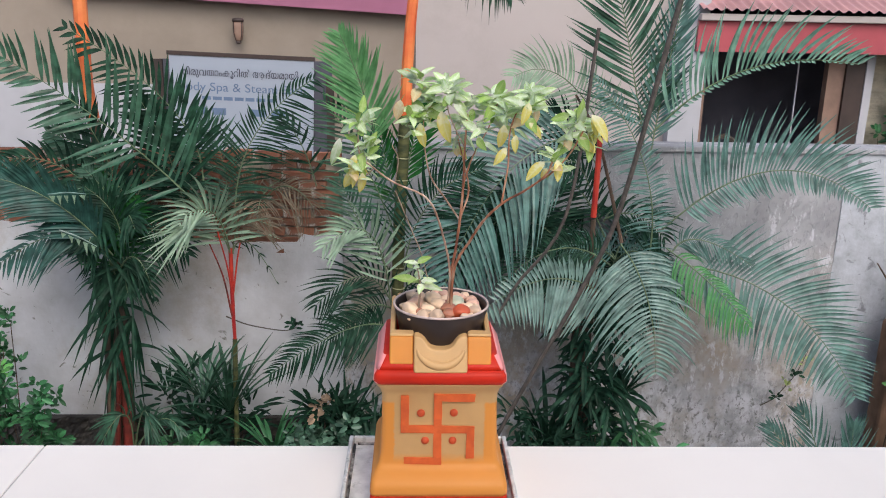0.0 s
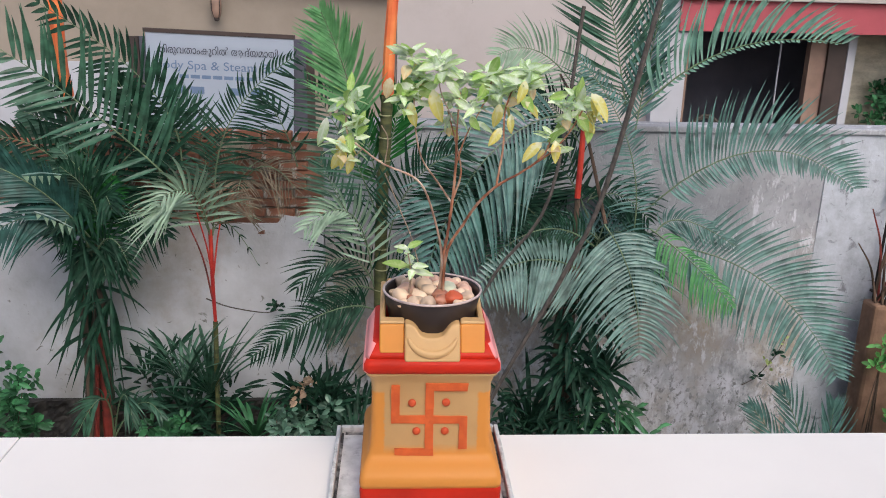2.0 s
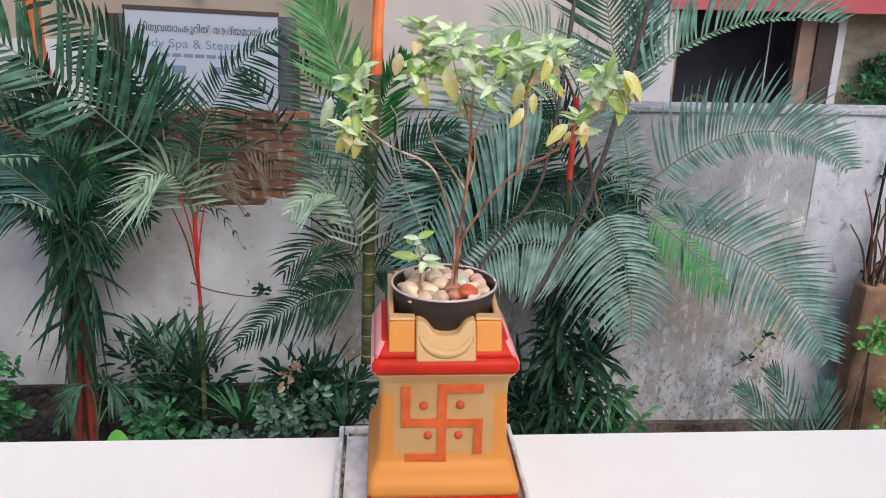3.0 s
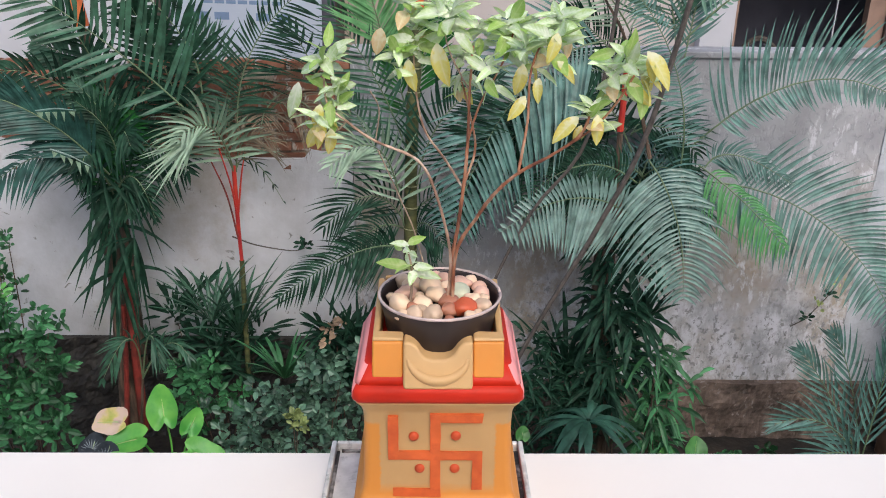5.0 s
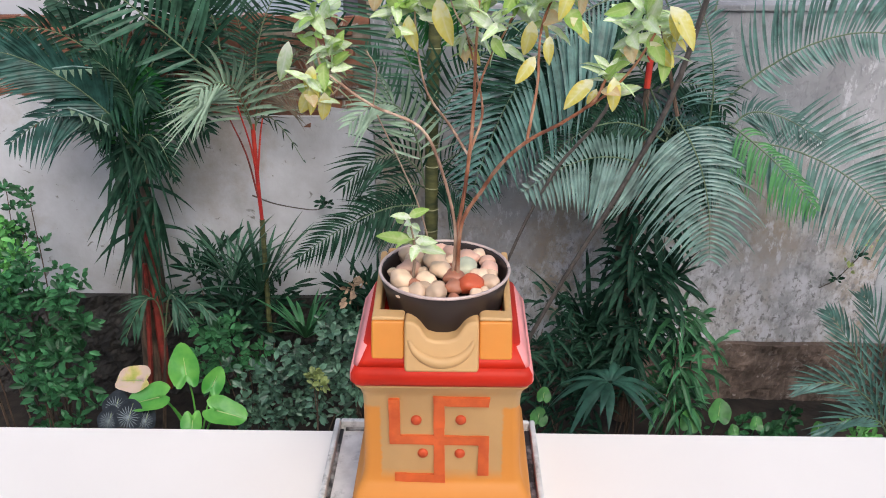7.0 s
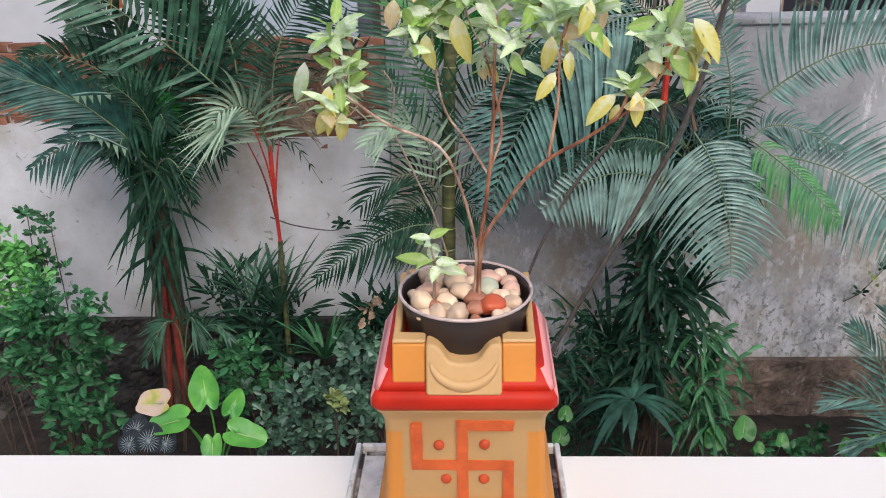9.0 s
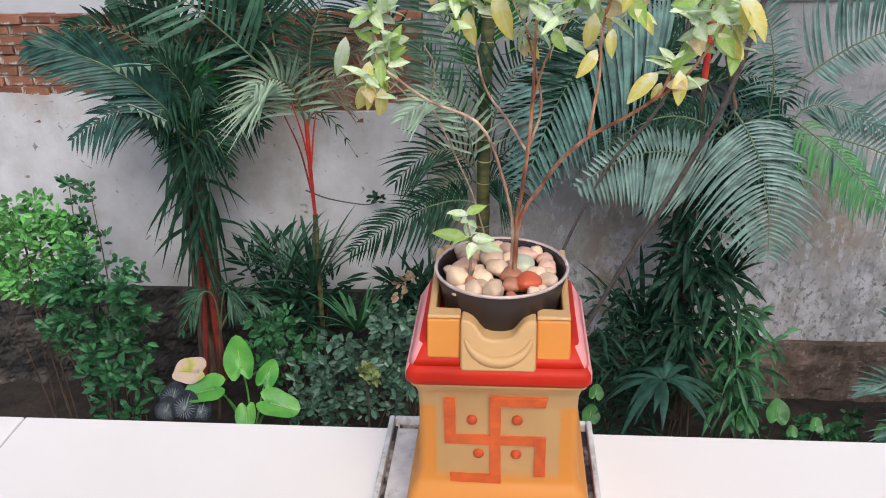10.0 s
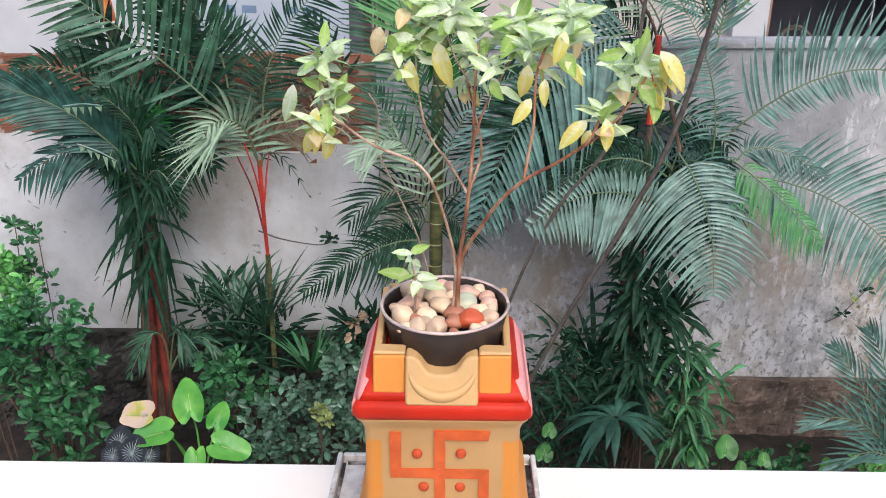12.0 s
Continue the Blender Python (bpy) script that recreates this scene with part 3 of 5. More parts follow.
SEAM, BRICK_LOW, TOP_R = -0.62, -0.93, -0.17
wall_slab("plaster_panel", -6.0, SEAM - 0.004, -2.47, BRICK_LOW, PLASTER, seed=1, label="stained grey plaster", edge=plaster_edge)
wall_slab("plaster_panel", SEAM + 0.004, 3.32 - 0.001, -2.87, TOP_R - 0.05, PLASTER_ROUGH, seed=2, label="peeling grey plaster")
wall_slab("end_pier", 3.3205, 3.95, -2.9, TOP_R - 0.05, PLASTER_PALE, y=WALL - 0.004, thick=0.22, seed=3, label="paler plastered pier")
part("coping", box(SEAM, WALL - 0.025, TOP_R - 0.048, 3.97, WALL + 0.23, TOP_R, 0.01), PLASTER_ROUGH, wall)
part("brick_bed", box(-6.0, WALL + 0.034, -1.12, SEAM - 0.004, WALL + 0.19, -0.33), MORTAR, wall)


part("footing", box(-6.0, WALL + 0.03, GROUND - 0.2, SEAM, WALL + 0.2, -2.5), STONE, wall)
part("footing", box(SEAM, WALL + 0.03, GROUND - 0.2, 3.97, WALL + 0.2, -2.9), STONE, wall)
wall_slab("footing_face", -6.0, SEAM - 0.004, GROUND - 0.1, -2.475, STONE, WALL - 0.05, 0.1, "rough dark rubble footing", 0.07, 8)
wall_slab("footing_face", SEAM + 0.004, 3.96, GROUND - 0.1, -2.875, LATERITE, WALL - 0.05, 0.1, "rough brown rubble footing", 0.038, 9)
PIPE = plain("black_pipe", (0.02, 0.018, 0.018), 0.3, scale=20, rough=0.7, sheen=0.2)
EARTH = plain("brown_mud_plaster", (0.2, 0.115, 0.075), 0.4, scale=5, detail=9, rough=0.95, bump=0.5, bump_scale=26)
structure("wall_side", box(3.69, 4.62, -3.5, 9, 4.82, -1.5, 0.03), EARTH, "smooth brown mud-plastered side wall", "wall")
pipe = thing("drain_pipe", "thin black pipe up the end of the wall", "pipe", (3.86, 4.94, -3.4))
part("tube", tube([(0, 0, -0.05), (0.004, 0, 1.2), (-0.003, 0, 2.2), (0.002, 0, 2.95)], 0.012, 0.011, 8, 5), PIPE, pipe)
for z in (0.9, 1.9, 2.7):
    part("clip", box(-0.022, -0.02, z, 0.026, 0.04, z + 0.02, 0.003), DARK_FRAME, pipe)
roots = thing("dry_stems", "tangle of dry brown stems on the side wall", "dry plant", (4.05, 4.7, -1.51))
rs = random.Random(55)
for k in range(60):
    x, h = rs.uniform(-0.33, 0.45), rs.uniform(0.25, 0.8)
    lean_ = rs.uniform(-0.3, 0.3)
    part("stem", tube([(x, rs.uniform(-0.05, 0.1), -0.01), (x + lean_ * 0.4, rs.uniform(-0.12, 0.05), h * 0.6), (x + lean_, rs.uniform(-0.12, 0.05), h)], 0.012, 0.005, 5, 4), BROWN_TRUNK if k % 3 else DARK_RED_STEM, roots)

# ---- neighbouring houses ----
HY = 7.5
structure("wall_left_house", box(-8, HY, -3.4, -0.070, HY + 0.2, 3.2), BEIGE, "beige painted house wall", "wall")
structure("wall_middle_house", box(-0.070 + 0.004, HY - 0.1, -3.4, 2.562, HY + 0.2, 3.2), PINKISH, "pale pinkish house wall", "wall")
structure("dado", box(-8, HY - 0.03, -3.4, -2.75, HY - 0.002, 0.02), WHITE, "white painted lower band of the house wall", "wall")
bm = box(-3.6, HY - 0.16, 0.805, -0.070 - 0.03, HY - 0.002, 0.805 + 0.3)
for v in bm.verts:
    v.co.z += 0.05 * (-0.070 - v.co.x) - 0.05
structure("beam", bm, PURPLE, "purple painted edge beam", "beam")

sign_window = thing("window_sign", "window opening, its shade a dark painted panel, behind a hanging sign board", "window", kind="structure")
# Flat dark panel on the wall stands for the shaded opening.
part("recess", box(-2.7, HY - 0.02, -0.85, -0.93, HY - 0.003, 0.28), ROOM_SHADE, sign_window)
part("frame_post", box(-0.99, HY - 0.06, -0.85, -0.91, HY - 0.021, 0.12), DARK_FRAME, sign_window)
part("frame_post", box(-2.75, HY - 0.06, -0.85, -2.66, HY - 0.021, 0.28), DARK_FRAME, sign_window)
part("sill", box(-2.8, HY - 0.12, -0.93, -0.88, HY - 0.003, -0.852), WHITE, sign_window)
sign = thing("sign_board", "white sign board with dark lettering on the house wall", "sign", (-1.82, 7.3, -0.25))
sign.rotation_euler = (0, 0.03, 0)
part("panel", box(-0.74, 0, -0.58, 0.71, 0.03, 0.56, 0.006), SIGN, sign)
part("top_strip", box(-0.76, -0.008, 0.561, 0.72, 0.035, 0.6), DARK_FRAME, sign)


def words(text, x, z, size, mat, wide=None):
    cu = bpy.data.curves.new("lettering", "FONT")
    cu.body, cu.size, cu.extrude = text, size, 0.001
    ob = new("lettering_curve", cu)
    bpy.context.view_layer.update()
    me = bpy.data.meshes.new_from_object(ob.evaluated_get(bpy.context.evaluated_depsgraph_get()))
    bpy.data.objects.remove(ob)
    xs = [v.co.x for v in me.vertices] or [0, 1]
    k = wide / (max(xs) - min(xs)) if wide else 1
    for v in me.vertices:
        v.co = V((v.co.x * k, v.co.z, v.co.y))
    # one object for each word: faces sorted along the line, split at the wider gaps
    faces = sorted((sorted(me.vertices[q].co.x for q in p.vertices), list(p.vertices)) for p in me.polygons)
    groups, reach = [[]], None
    for span, ids in faces:
        if reach is not None and span[0] - reach > 0.16 * size * k:
            groups.append([])
        groups[-1].append(ids)
        reach = span[-1] if reach is None else max(reach, span[-1])
    for ids in groups:
        used = sorted({q for f in ids for q in f})
        place = {q: n for n, q in enumerate(used)}
        word = part("word", ([me.vertices[q].co.copy() for q in used], [tuple(place[q] for q in f) for f in ids]), mat, sign)
        word.location = (x, -0.004, z)
    bpy.data.meshes.remove(me)


words("തിരുവതാംകൂറിൽ ആദ്യമായി", -0.63, 0.37, 0.1, INK, 1.18)
words("Body Spa & Steam Bath", -0.66, 0.22, 0.12, INK_BLUE, 1.28)
for k in range(7):
    part("text_bar", box(-0.42 + k * 0.11, -0.003, 0.13, -0.33 + k * 0.11, -0.001, 0.165), INK_BLUE, sign)
for k in range(5):
    part("text_bar", box(-0.52 + k * 0.2, -0.003, -0.02, -0.38 + k * 0.2, -0.001, 0.05), SIGN if k == 2 else INK_BLUE, sign)

lamp = thing("wall_lantern", "dark metal wall lantern on the house wall", "lamp", (-1.852, 7.350, 0.573))
part("back_plate", box(-0.03, 0.1, -0.06, 0.03, 0.11, 0.06, 0.004), DARK_FRAME, lamp)
def lantern_shell(levels, n=14):
    """A rounded shell through levels of (height, half width)."""
    vs, fs = [], []
    for z, r in levels:
        for k in range(n):
            a = 2 * math.pi * k / n
            vs.append(V((r * math.cos(a), 0.02 + 0.75 * r * math.sin(a), z)))
    for i in range(len(levels) - 1):
        for k in range(n):
            j = (k + 1) % n
            fs.append((i * n + k, i * n + j, (i + 1) * n + j, (i + 1) * n + k))
    fs += [tuple(range(n))[::-1], tuple((len(levels) - 1) * n + k for k in range(n))]
    return vs, fs


part("glass", lantern_shell([(-0.1, 0.022), (-0.085, 0.038), (-0.03, 0.05), (0.04, 0.054), (0.088, 0.05)]), BROWN_POST, lamp, "smoky brown glass", True)
part("cap", lantern_shell([(0.0885, 0.058), (0.108, 0.06), (0.122, 0.05), (0.128, 0.03)]), DARK_FRAME, lamp, "", True)
part("foot", lantern_shell([(-0.128, 0.012), (-0.118, 0.026), (-0.1005, 0.027)]), DARK_FRAME, lamp, "", True)
for k in range(4):
    a = radians(45 + 90 * k)
    part("bar", tube([(0.056 * math.cos(a), 0.02 + 0.044 * math.sin(a), 0.09), (0.055 * math.cos(a), 0.02 + 0.043 * math.sin(a), -0.02), (0.028 * math.cos(a), 0.02 + 0.022 * math.sin(a), -0.1)], 0.005, 0.004, 6, 4), DARK_FRAME, lamp)

porch = thing("porch_house", "neighbouring porch with red fascia, its interior shade painted dark", "house", (2.562 + 0.3, HY, -3.4), kind="structure")
porch.location = (0, 0, 0)
PX0, PX1 = 2.562, 6.8
PZ0, PZ1 = -1.4, 0.459
part("wall", box(PX0, HY, -3.4, 7.5, HY + 0.15, PZ0), WHITE, porch)
part("corner_strip", box(PX0 - 0.0, HY - 0.25, -3.4, PX0 + 0.32, HY + 0.1, 2.4), WHITE, porch, "white painted corner strip")
# Inner walls and ceiling carry the porch's shade in their colour.
part("back_wall", box(PX0, HY + 1.5, -1.5, 7.5, HY + 1.6, 2.4), ROOM_SHADE, porch)
part("side_wall", box(PX0, HY + 0.11, -1.5, PX0 + 0.1, HY + 1.5, 2.4), ROOM_SHADE, porch)
part("ceiling_board", box(PX0, HY + 0.1, PZ1 + 0.1, 7.5, HY + 1.6, PZ1 + 0.2), ROOM_SHADE, porch)
part("fascia", box(PX0 + 0.2, HY - 0.3, PZ1, 7.5, HY - 0.2, PZ1 + 0.3), RED_FASCIA, porch, "red painted fascia board")
part("gutter", box(PX0 + 0.2, HY - 0.36, PZ1 + 0.302, 7.5, HY - 0.2, PZ1 + 0.37, 0.01), PINKISH, porch)
vs, fs = [], []
n = 372
for i in range(n + 1):
    x = PX0 + 0.2 + (7.5 - PX0 - 0.2) * i / n
    h = 0.013 * math.sin(2 * math.pi * i / 8)
    vs += [V((x, HY - 0.4, PZ1 + 0.41 + h)), V((x, HY + 1.6, PZ1 + 1.1 + h))]
for i in range(n):
    fs.append((2 * i, 2 * i + 2, 2 * i + 3, 2 * i + 1))
part("tin_roof", (vs, fs), TIN, porch, "corrugated reddish tin roof", True)
part("jamb", box(2.984 - 0.16, HY - 0.02, PZ0, 2.984, HY + 0.1, PZ1), BROWN_POST, porch)
part("mullion", box(4.058 - 0.006, HY + 0.2, PZ0, 4.058 + 0.006, HY + 0.22, PZ1), WHITE, porch, "thin pale glazing bar")
part("jamb", box(4.296, HY + 0.02, PZ0, 4.296 + 0.24, HY + 0.12, PZ1), BROWN_POST, porch)
part("jamb", box(4.674 - 0.2, HY - 0.02, PZ0, 4.674, HY + 0.13, PZ1), DARK_FRAME, porch)
part("pier", box(4.674 + 0.004, HY - 0.03, -3.4, 4.674 + 0.09, HY + 0.15, PZ1), WHITE, porch)
part("side_yard_wall", box(4.674 + 0.1, HY + 0.5, -3.4, 7.5, HY + 0.6, PZ1), YARD_WALL, porch, "rough yellowish yard wall")
chair = thing("plastic_chair", "dark plastic chair inside the porch", "chair", (2.984 + 0.45, HY + 0.5, -1.1))
part("backrest", tube([(-0.22, 0, 0), (-0.22, 0, 0.4), (0, 0, 0.6), (0.22, 0, 0.4), (0.22, 0, 0)], 0.03, 0.03, 6, 5), CABLE, chair)
part("seat", box(-0.24, -0.4, -0.03, 0.24, 0.03, 0.0, 0.012), CABLE, chair)
for x in (-0.22, 0.22):
    for y in (-0.38, 0.0):
        part("leg", box(x - 0.02, y - 0.02, -0.45, x + 0.02, y + 0.02, -0.03, 0.005), CABLE, chair)
structure("porch_floor", box(PX0 + 0.1, HY + 0.15, -1.65, 7.5, HY + 1.5, -1.55), HOUSE, "raised porch floor", "floor")

# ---- palms ----
left_palm = thing("palm_tree", "bushy dark palm with red stems before the wall", "palm tree", (0, 0, 0))
left_palm.location = (0, 0, 0)
part("trunk", tube([(-2.301, 4.350, -2.991), (-2.283, 4.400, -2.321), (-2.275, 4.450, -1.746), (-2.287, 4.450, -1.315)], 0.075, 0.06, 10, 6, 0.06), BROWN_TRUNK, left_palm)
part("trunk", tube([(-2.185, 4.300, -2.903), (-2.170, 4.330, -2.001), (-2.161, 4.350, -1.569)], 0.035, 0.028, 8, 5), DARK_RED_STEM, left_palm, "dark red stem")
part("trunk", tube([(-2.305, 4.280, -2.890), (-2.240, 4.300, -2.263), (-2.202, 4.300, -1.851)], 0.02, 0.016, 8, 5), DARK_RED_STEM, left_palm, "dark red stem")
for b, m_, t_, n, length, width, lean, up, down, droop, mat, seed in (
    ((-1.560, 4.400, -0.560), (-2.090, 4.300, -0.010), (-2.640, 4.100, 0.455), 22, 0.66, 0.047, 0.62, 1, 0.62, 0.1, PALM, 11),
    ((-1.577, 4.600, -0.411), (-1.774, 4.600, 0.110), (-2.399, 4.500, 0.638), 22, 0.4, 0.042, 0.85, 1, 1, 0.2, PALM_SHADED, 12),
    ((-1.714, 4.600, -0.663), (-1.807, 4.600, -0.250), (-1.943, 4.500, 0.157), 13, 0.42, 0.05, 0.9, 1, 1, 0.2, PALM_SHADED, 14),
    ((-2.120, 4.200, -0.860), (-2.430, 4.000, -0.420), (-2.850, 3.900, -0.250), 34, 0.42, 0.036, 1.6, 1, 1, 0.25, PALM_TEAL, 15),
    ((-2.100, 4.550, -0.750), (-2.230, 4.500, -0.200), (-2.420, 4.500, 0.140), 16, 0.36, 0.040, 0.9, 1, 1, 0.15, PALM_SHADED, 22),
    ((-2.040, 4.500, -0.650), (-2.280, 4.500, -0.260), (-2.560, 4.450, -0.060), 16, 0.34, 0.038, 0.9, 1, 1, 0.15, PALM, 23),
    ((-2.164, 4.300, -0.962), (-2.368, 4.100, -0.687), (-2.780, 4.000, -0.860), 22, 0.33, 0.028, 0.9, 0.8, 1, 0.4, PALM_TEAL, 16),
    ((-2.205, 4.400, -1.035), (-2.100, 4.300, -0.676), (-2.264, 4.200, -0.379), 16, 0.36, 0.034, 1.0, 1, 1, 0.25, PALM_SHADED, 17),
    ((-2.128, 4.300, -1.004), (-1.960, 4.200, -0.880), (-1.860, 4.200, -1.160), 11, 0.22, 0.028, 0.9, 1, 1, 0.25, PALM_SHADED, 18),
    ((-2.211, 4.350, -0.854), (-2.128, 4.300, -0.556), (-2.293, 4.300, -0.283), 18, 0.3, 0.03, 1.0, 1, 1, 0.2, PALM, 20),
    ((-2.083, 4.500, -0.852), (-2.431, 4.400, -0.323), (-2.833, 4.300, -0.233), 16, 0.34, 0.038, 0.9, 1, 1, 0.3, PALM_SHADED, 21),
):
    frond(left_palm, b, m_, t_, n, length, width, droop, mat, lean=lean, up=up, down=down, seed=seed, curl=0.05, loose=0.6, sparse=0.4 if seed == 11 else 0.03)
for k, (b, m_, t_) in enumerate((((-2.17, 4.36, -1.02), (-2.16, 4.33, -0.66), (-2.2, 4.31, -0.3)), ((-2.13, 4.36, -0.98), (-2.03, 4.32, -0.7), (-1.97, 4.3, -0.48)),
                               ((-2.17, 4.34, -1.04), (-2.24, 4.31, -0.78), (-2.32, 4.3, -0.5)))):
    frond(left_palm, b, m_, t_, 12, 0.26, 0.036, 0.3, PALM_LUSH, lean=1.1, seed=140 + k, curl=0.05, loose=1.2)


def torn_leaf(palm, start, end, teeth, drop, seed):
    """A split leaflet whose pale torn tips hang from its rib."""
    r = random.Random(seed)
    a, b = V(start), V(end)
    vs, fs = [], []
    for k in range(teeth):
        p, q = a.lerp(b, (k + r.uniform(0, 0.2)) / teeth), a.lerp(b, (k + r.uniform(0.6, 0.9)) / teeth)
        tip = p.lerp(q, r.uniform(0.1, 0.9)) - V((0, 0, drop * r.uniform(0.5, 1.25)))
        first = len(vs)
        vs += [p, q, tip, p + V((0, 0.004, 0)), q + V((0, 0.004, 0))]
        fs += [(first, first + 2, first + 1), (first + 3, first + 4, first + 2), (first, first + 3, first + 2), (first + 1, first + 2, first + 4), (first, first + 1, first + 4, first + 3)]
    leaf = part("torn_leaflet", (vs, fs), PALM_PALE, palm, "torn pale leaf edge")
    part("rib", tube([a + V((0, 0, 0.008)), a.lerp(b, 0.5) + V((0, 0, 0.02)), b + V((0, 0, 0.008))], 0.007, 0.003, 5, 3), PALM_SILVER, leaf)


torn_leaf(left_palm, (-2.388, 3.92, -0.387), (-2.149, 3.92, -0.380), 5, 0.06, 1)
torn_leaf(left_palm, (-2.343, 3.92, -0.620), (-2.112, 3.92, -0.727), 5, 0.07, 2)
# Inner and hanging leaves hold the crown's shade in their dark colour.
spray(left_palm, (-2.160, 4.500, -0.811), 11, 0.45, 0.3, PALM_SHADED, 5, rise=(0.0, 1.2), droop=0.4, count=12, width=0.036)
spray(left_palm, (-2.161, 4.500, -1.066), 5, 0.24, 0.22, PALM_SHADED, 6, rise=(-0.9, 0.4), droop=0.5, count=10, width=0.034)
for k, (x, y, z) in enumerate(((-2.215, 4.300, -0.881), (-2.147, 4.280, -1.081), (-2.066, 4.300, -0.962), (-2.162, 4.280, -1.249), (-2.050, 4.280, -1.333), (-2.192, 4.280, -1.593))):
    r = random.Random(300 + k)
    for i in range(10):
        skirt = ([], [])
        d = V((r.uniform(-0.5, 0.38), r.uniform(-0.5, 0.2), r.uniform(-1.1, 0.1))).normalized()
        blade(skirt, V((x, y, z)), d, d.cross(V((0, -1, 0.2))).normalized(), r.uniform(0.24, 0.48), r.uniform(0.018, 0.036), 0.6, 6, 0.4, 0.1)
        part("hanging_leaf", skirt, PALM_SHADED, left_palm)

tall_palm = thing("palm_tree", "tall palm with an orange crownshaft beside the house", "palm tree")
part("lower_trunk", tube([(-2.350, 4.850, -2.731), (-2.341, 4.850, -1.547), (-2.354, 4.820, -0.593), (-2.393, 4.800, -0.022)], 0.045, 0.042, 10, 6, 0.05), BROWN_TRUNK, tall_palm)
part("trunk", tube([(-2.395, 4.800, -0.002), (-2.420, 4.800, 0.280), (-2.407, 4.800, 0.974), (-2.380, 4.800, 1.555)], 0.045, 0.05, 10, 6), ORANGE_STEM, tall_palm, "orange crownshaft stem")

thin_palm = thing("palm_tree", "young palm with thin red stem and pale fronds", "palm tree")
part("trunk", tube([(-1.388, 4.500, -1.589), (-1.391, 4.500, -1.321), (-1.386, 4.500, -0.887)], 0.013, 0.016, 8, 5), RED_STEM, thin_palm, "thin red crownshaft")
for k, (a, b, c) in enumerate((((-1.395, 4.480, -1.402), (-1.445, 4.480, -1.096), (-1.525, 4.450, -0.833)), ((-1.386, 4.480, -1.314), (-1.401, 4.460, -1.046), (-1.448, 4.400, -0.735)), ((-1.378, 4.480, -1.226), (-1.337, 4.480, -0.966), (-1.310, 4.480, -0.839)))):
    part("petiole", tube([a, b, c], 0.008, 0.005, 6, 4), DARK_RED_STEM if k == 0 else RED_STEM, thin_palm)
part("lower_trunk", tube([(-1.416, 4.500, -2.531), (-1.402, 4.500, -2.051), (-1.388, 4.500, -1.589)], 0.02, 0.018, 8, 4), GREEN_TRUNK, thin_palm)
for b, m_, t_, n, length, width, lean, mat, seed in (
    ((-1.381, 4.500, -0.951), (-1.489, 4.350, -0.621), (-1.644, 4.200, -0.626), 15, 0.46, 0.03, 0.8, PALM_PALE, 31),
    ((-1.388, 4.500, -0.930), (-1.436, 4.300, -0.588), (-1.588, 4.150, -0.554), 11, 0.44, 0.03, 0.5, PALM_PALE, 32),
    ((-1.372, 4.500, -0.930), (-1.277, 4.450, -0.684), (-1.069, 4.400, -0.690), 14, 0.3, 0.014, 0.9, PALM_DRY, 34),
    ((-1.380, 4.500, -0.930), (-1.254, 4.500, -0.844), (-1.061, 4.500, -1.142), 6, 0.08, 0.014, 0.8, PALM_SHADED, 35),
    ((-1.355, 4.600, -0.829), (-1.243, 4.600, -0.161), (-0.770, 4.600, 0.322), 34, 0.34, 0.022, 0.5, PALM_SHADED, 37),
    ((-1.456, 4.700, -0.770), (-1.452, 4.700, -0.303), (-1.614, 4.700, 0.062), 26, 0.36, 0.022, 0.6, PALM, 39),
):
    frond(thin_palm, b, m_, t_, n, length, width, 0.45, mat, lean=lean, seed=seed)
frond(thin_palm, (-0.792, 4.800, -0.483), (-0.909, 4.800, -0.145), (-1.067, 4.800, 0.059), 7, 0.22, 0.03, 0.3, PALM_SHADED, lean=0.8, seed=40)
spray(thin_palm, (-1.185, 4.850, -0.628), 4, 0.5, 0.3, PALM_DRY, 10, rise=(-0.3, 0.4), droop=0.5, count=12, width=0.014)

mid_palm = thing("palm_tree", "palm with ringed green trunk and orange crownshaft", "palm tree")
part("trunk", tube([(-0.186, 4.400, -1.997), (-0.176, 4.400, -1.363), (-0.166, 4.400, -0.763), (-0.144, 4.400, -0.273), (-0.127, 4.400, 0.100)], 0.047, 0.039, 12, 8, 0, 0.06), GREEN_TRUNK, mid_palm, smooth=True)
for k in range(13):
    z = -1.93 + 0.158 * k
    x = -0.186 + 0.052 * ((z + 1.997) / 2.1) ** 1.3
    r = 0.0487 - 0.008 * (z + 1.997) / 2.1
    part("trunk_ring", tube([(x + r * math.cos(2 * math.pi * i / 16), 4.4 + r * math.sin(2 * math.pi * i / 16), z + 0.004 * math.sin(k + i * 0.39)) for i in range(17)], 0.0042, 0.0042, 5, 1), TRUNK_RING, mid_palm)
part("crownshaft", tube([(-0.127, 4.400, 0.100), (-0.107, 4.400, 0.534), (-0.065, 4.400, 0.969), (0.021, 4.400, 1.420)], 0.043, 0.033, 10, 6), ORANGE_STEM, mid_palm, "orange-red crownshaft")
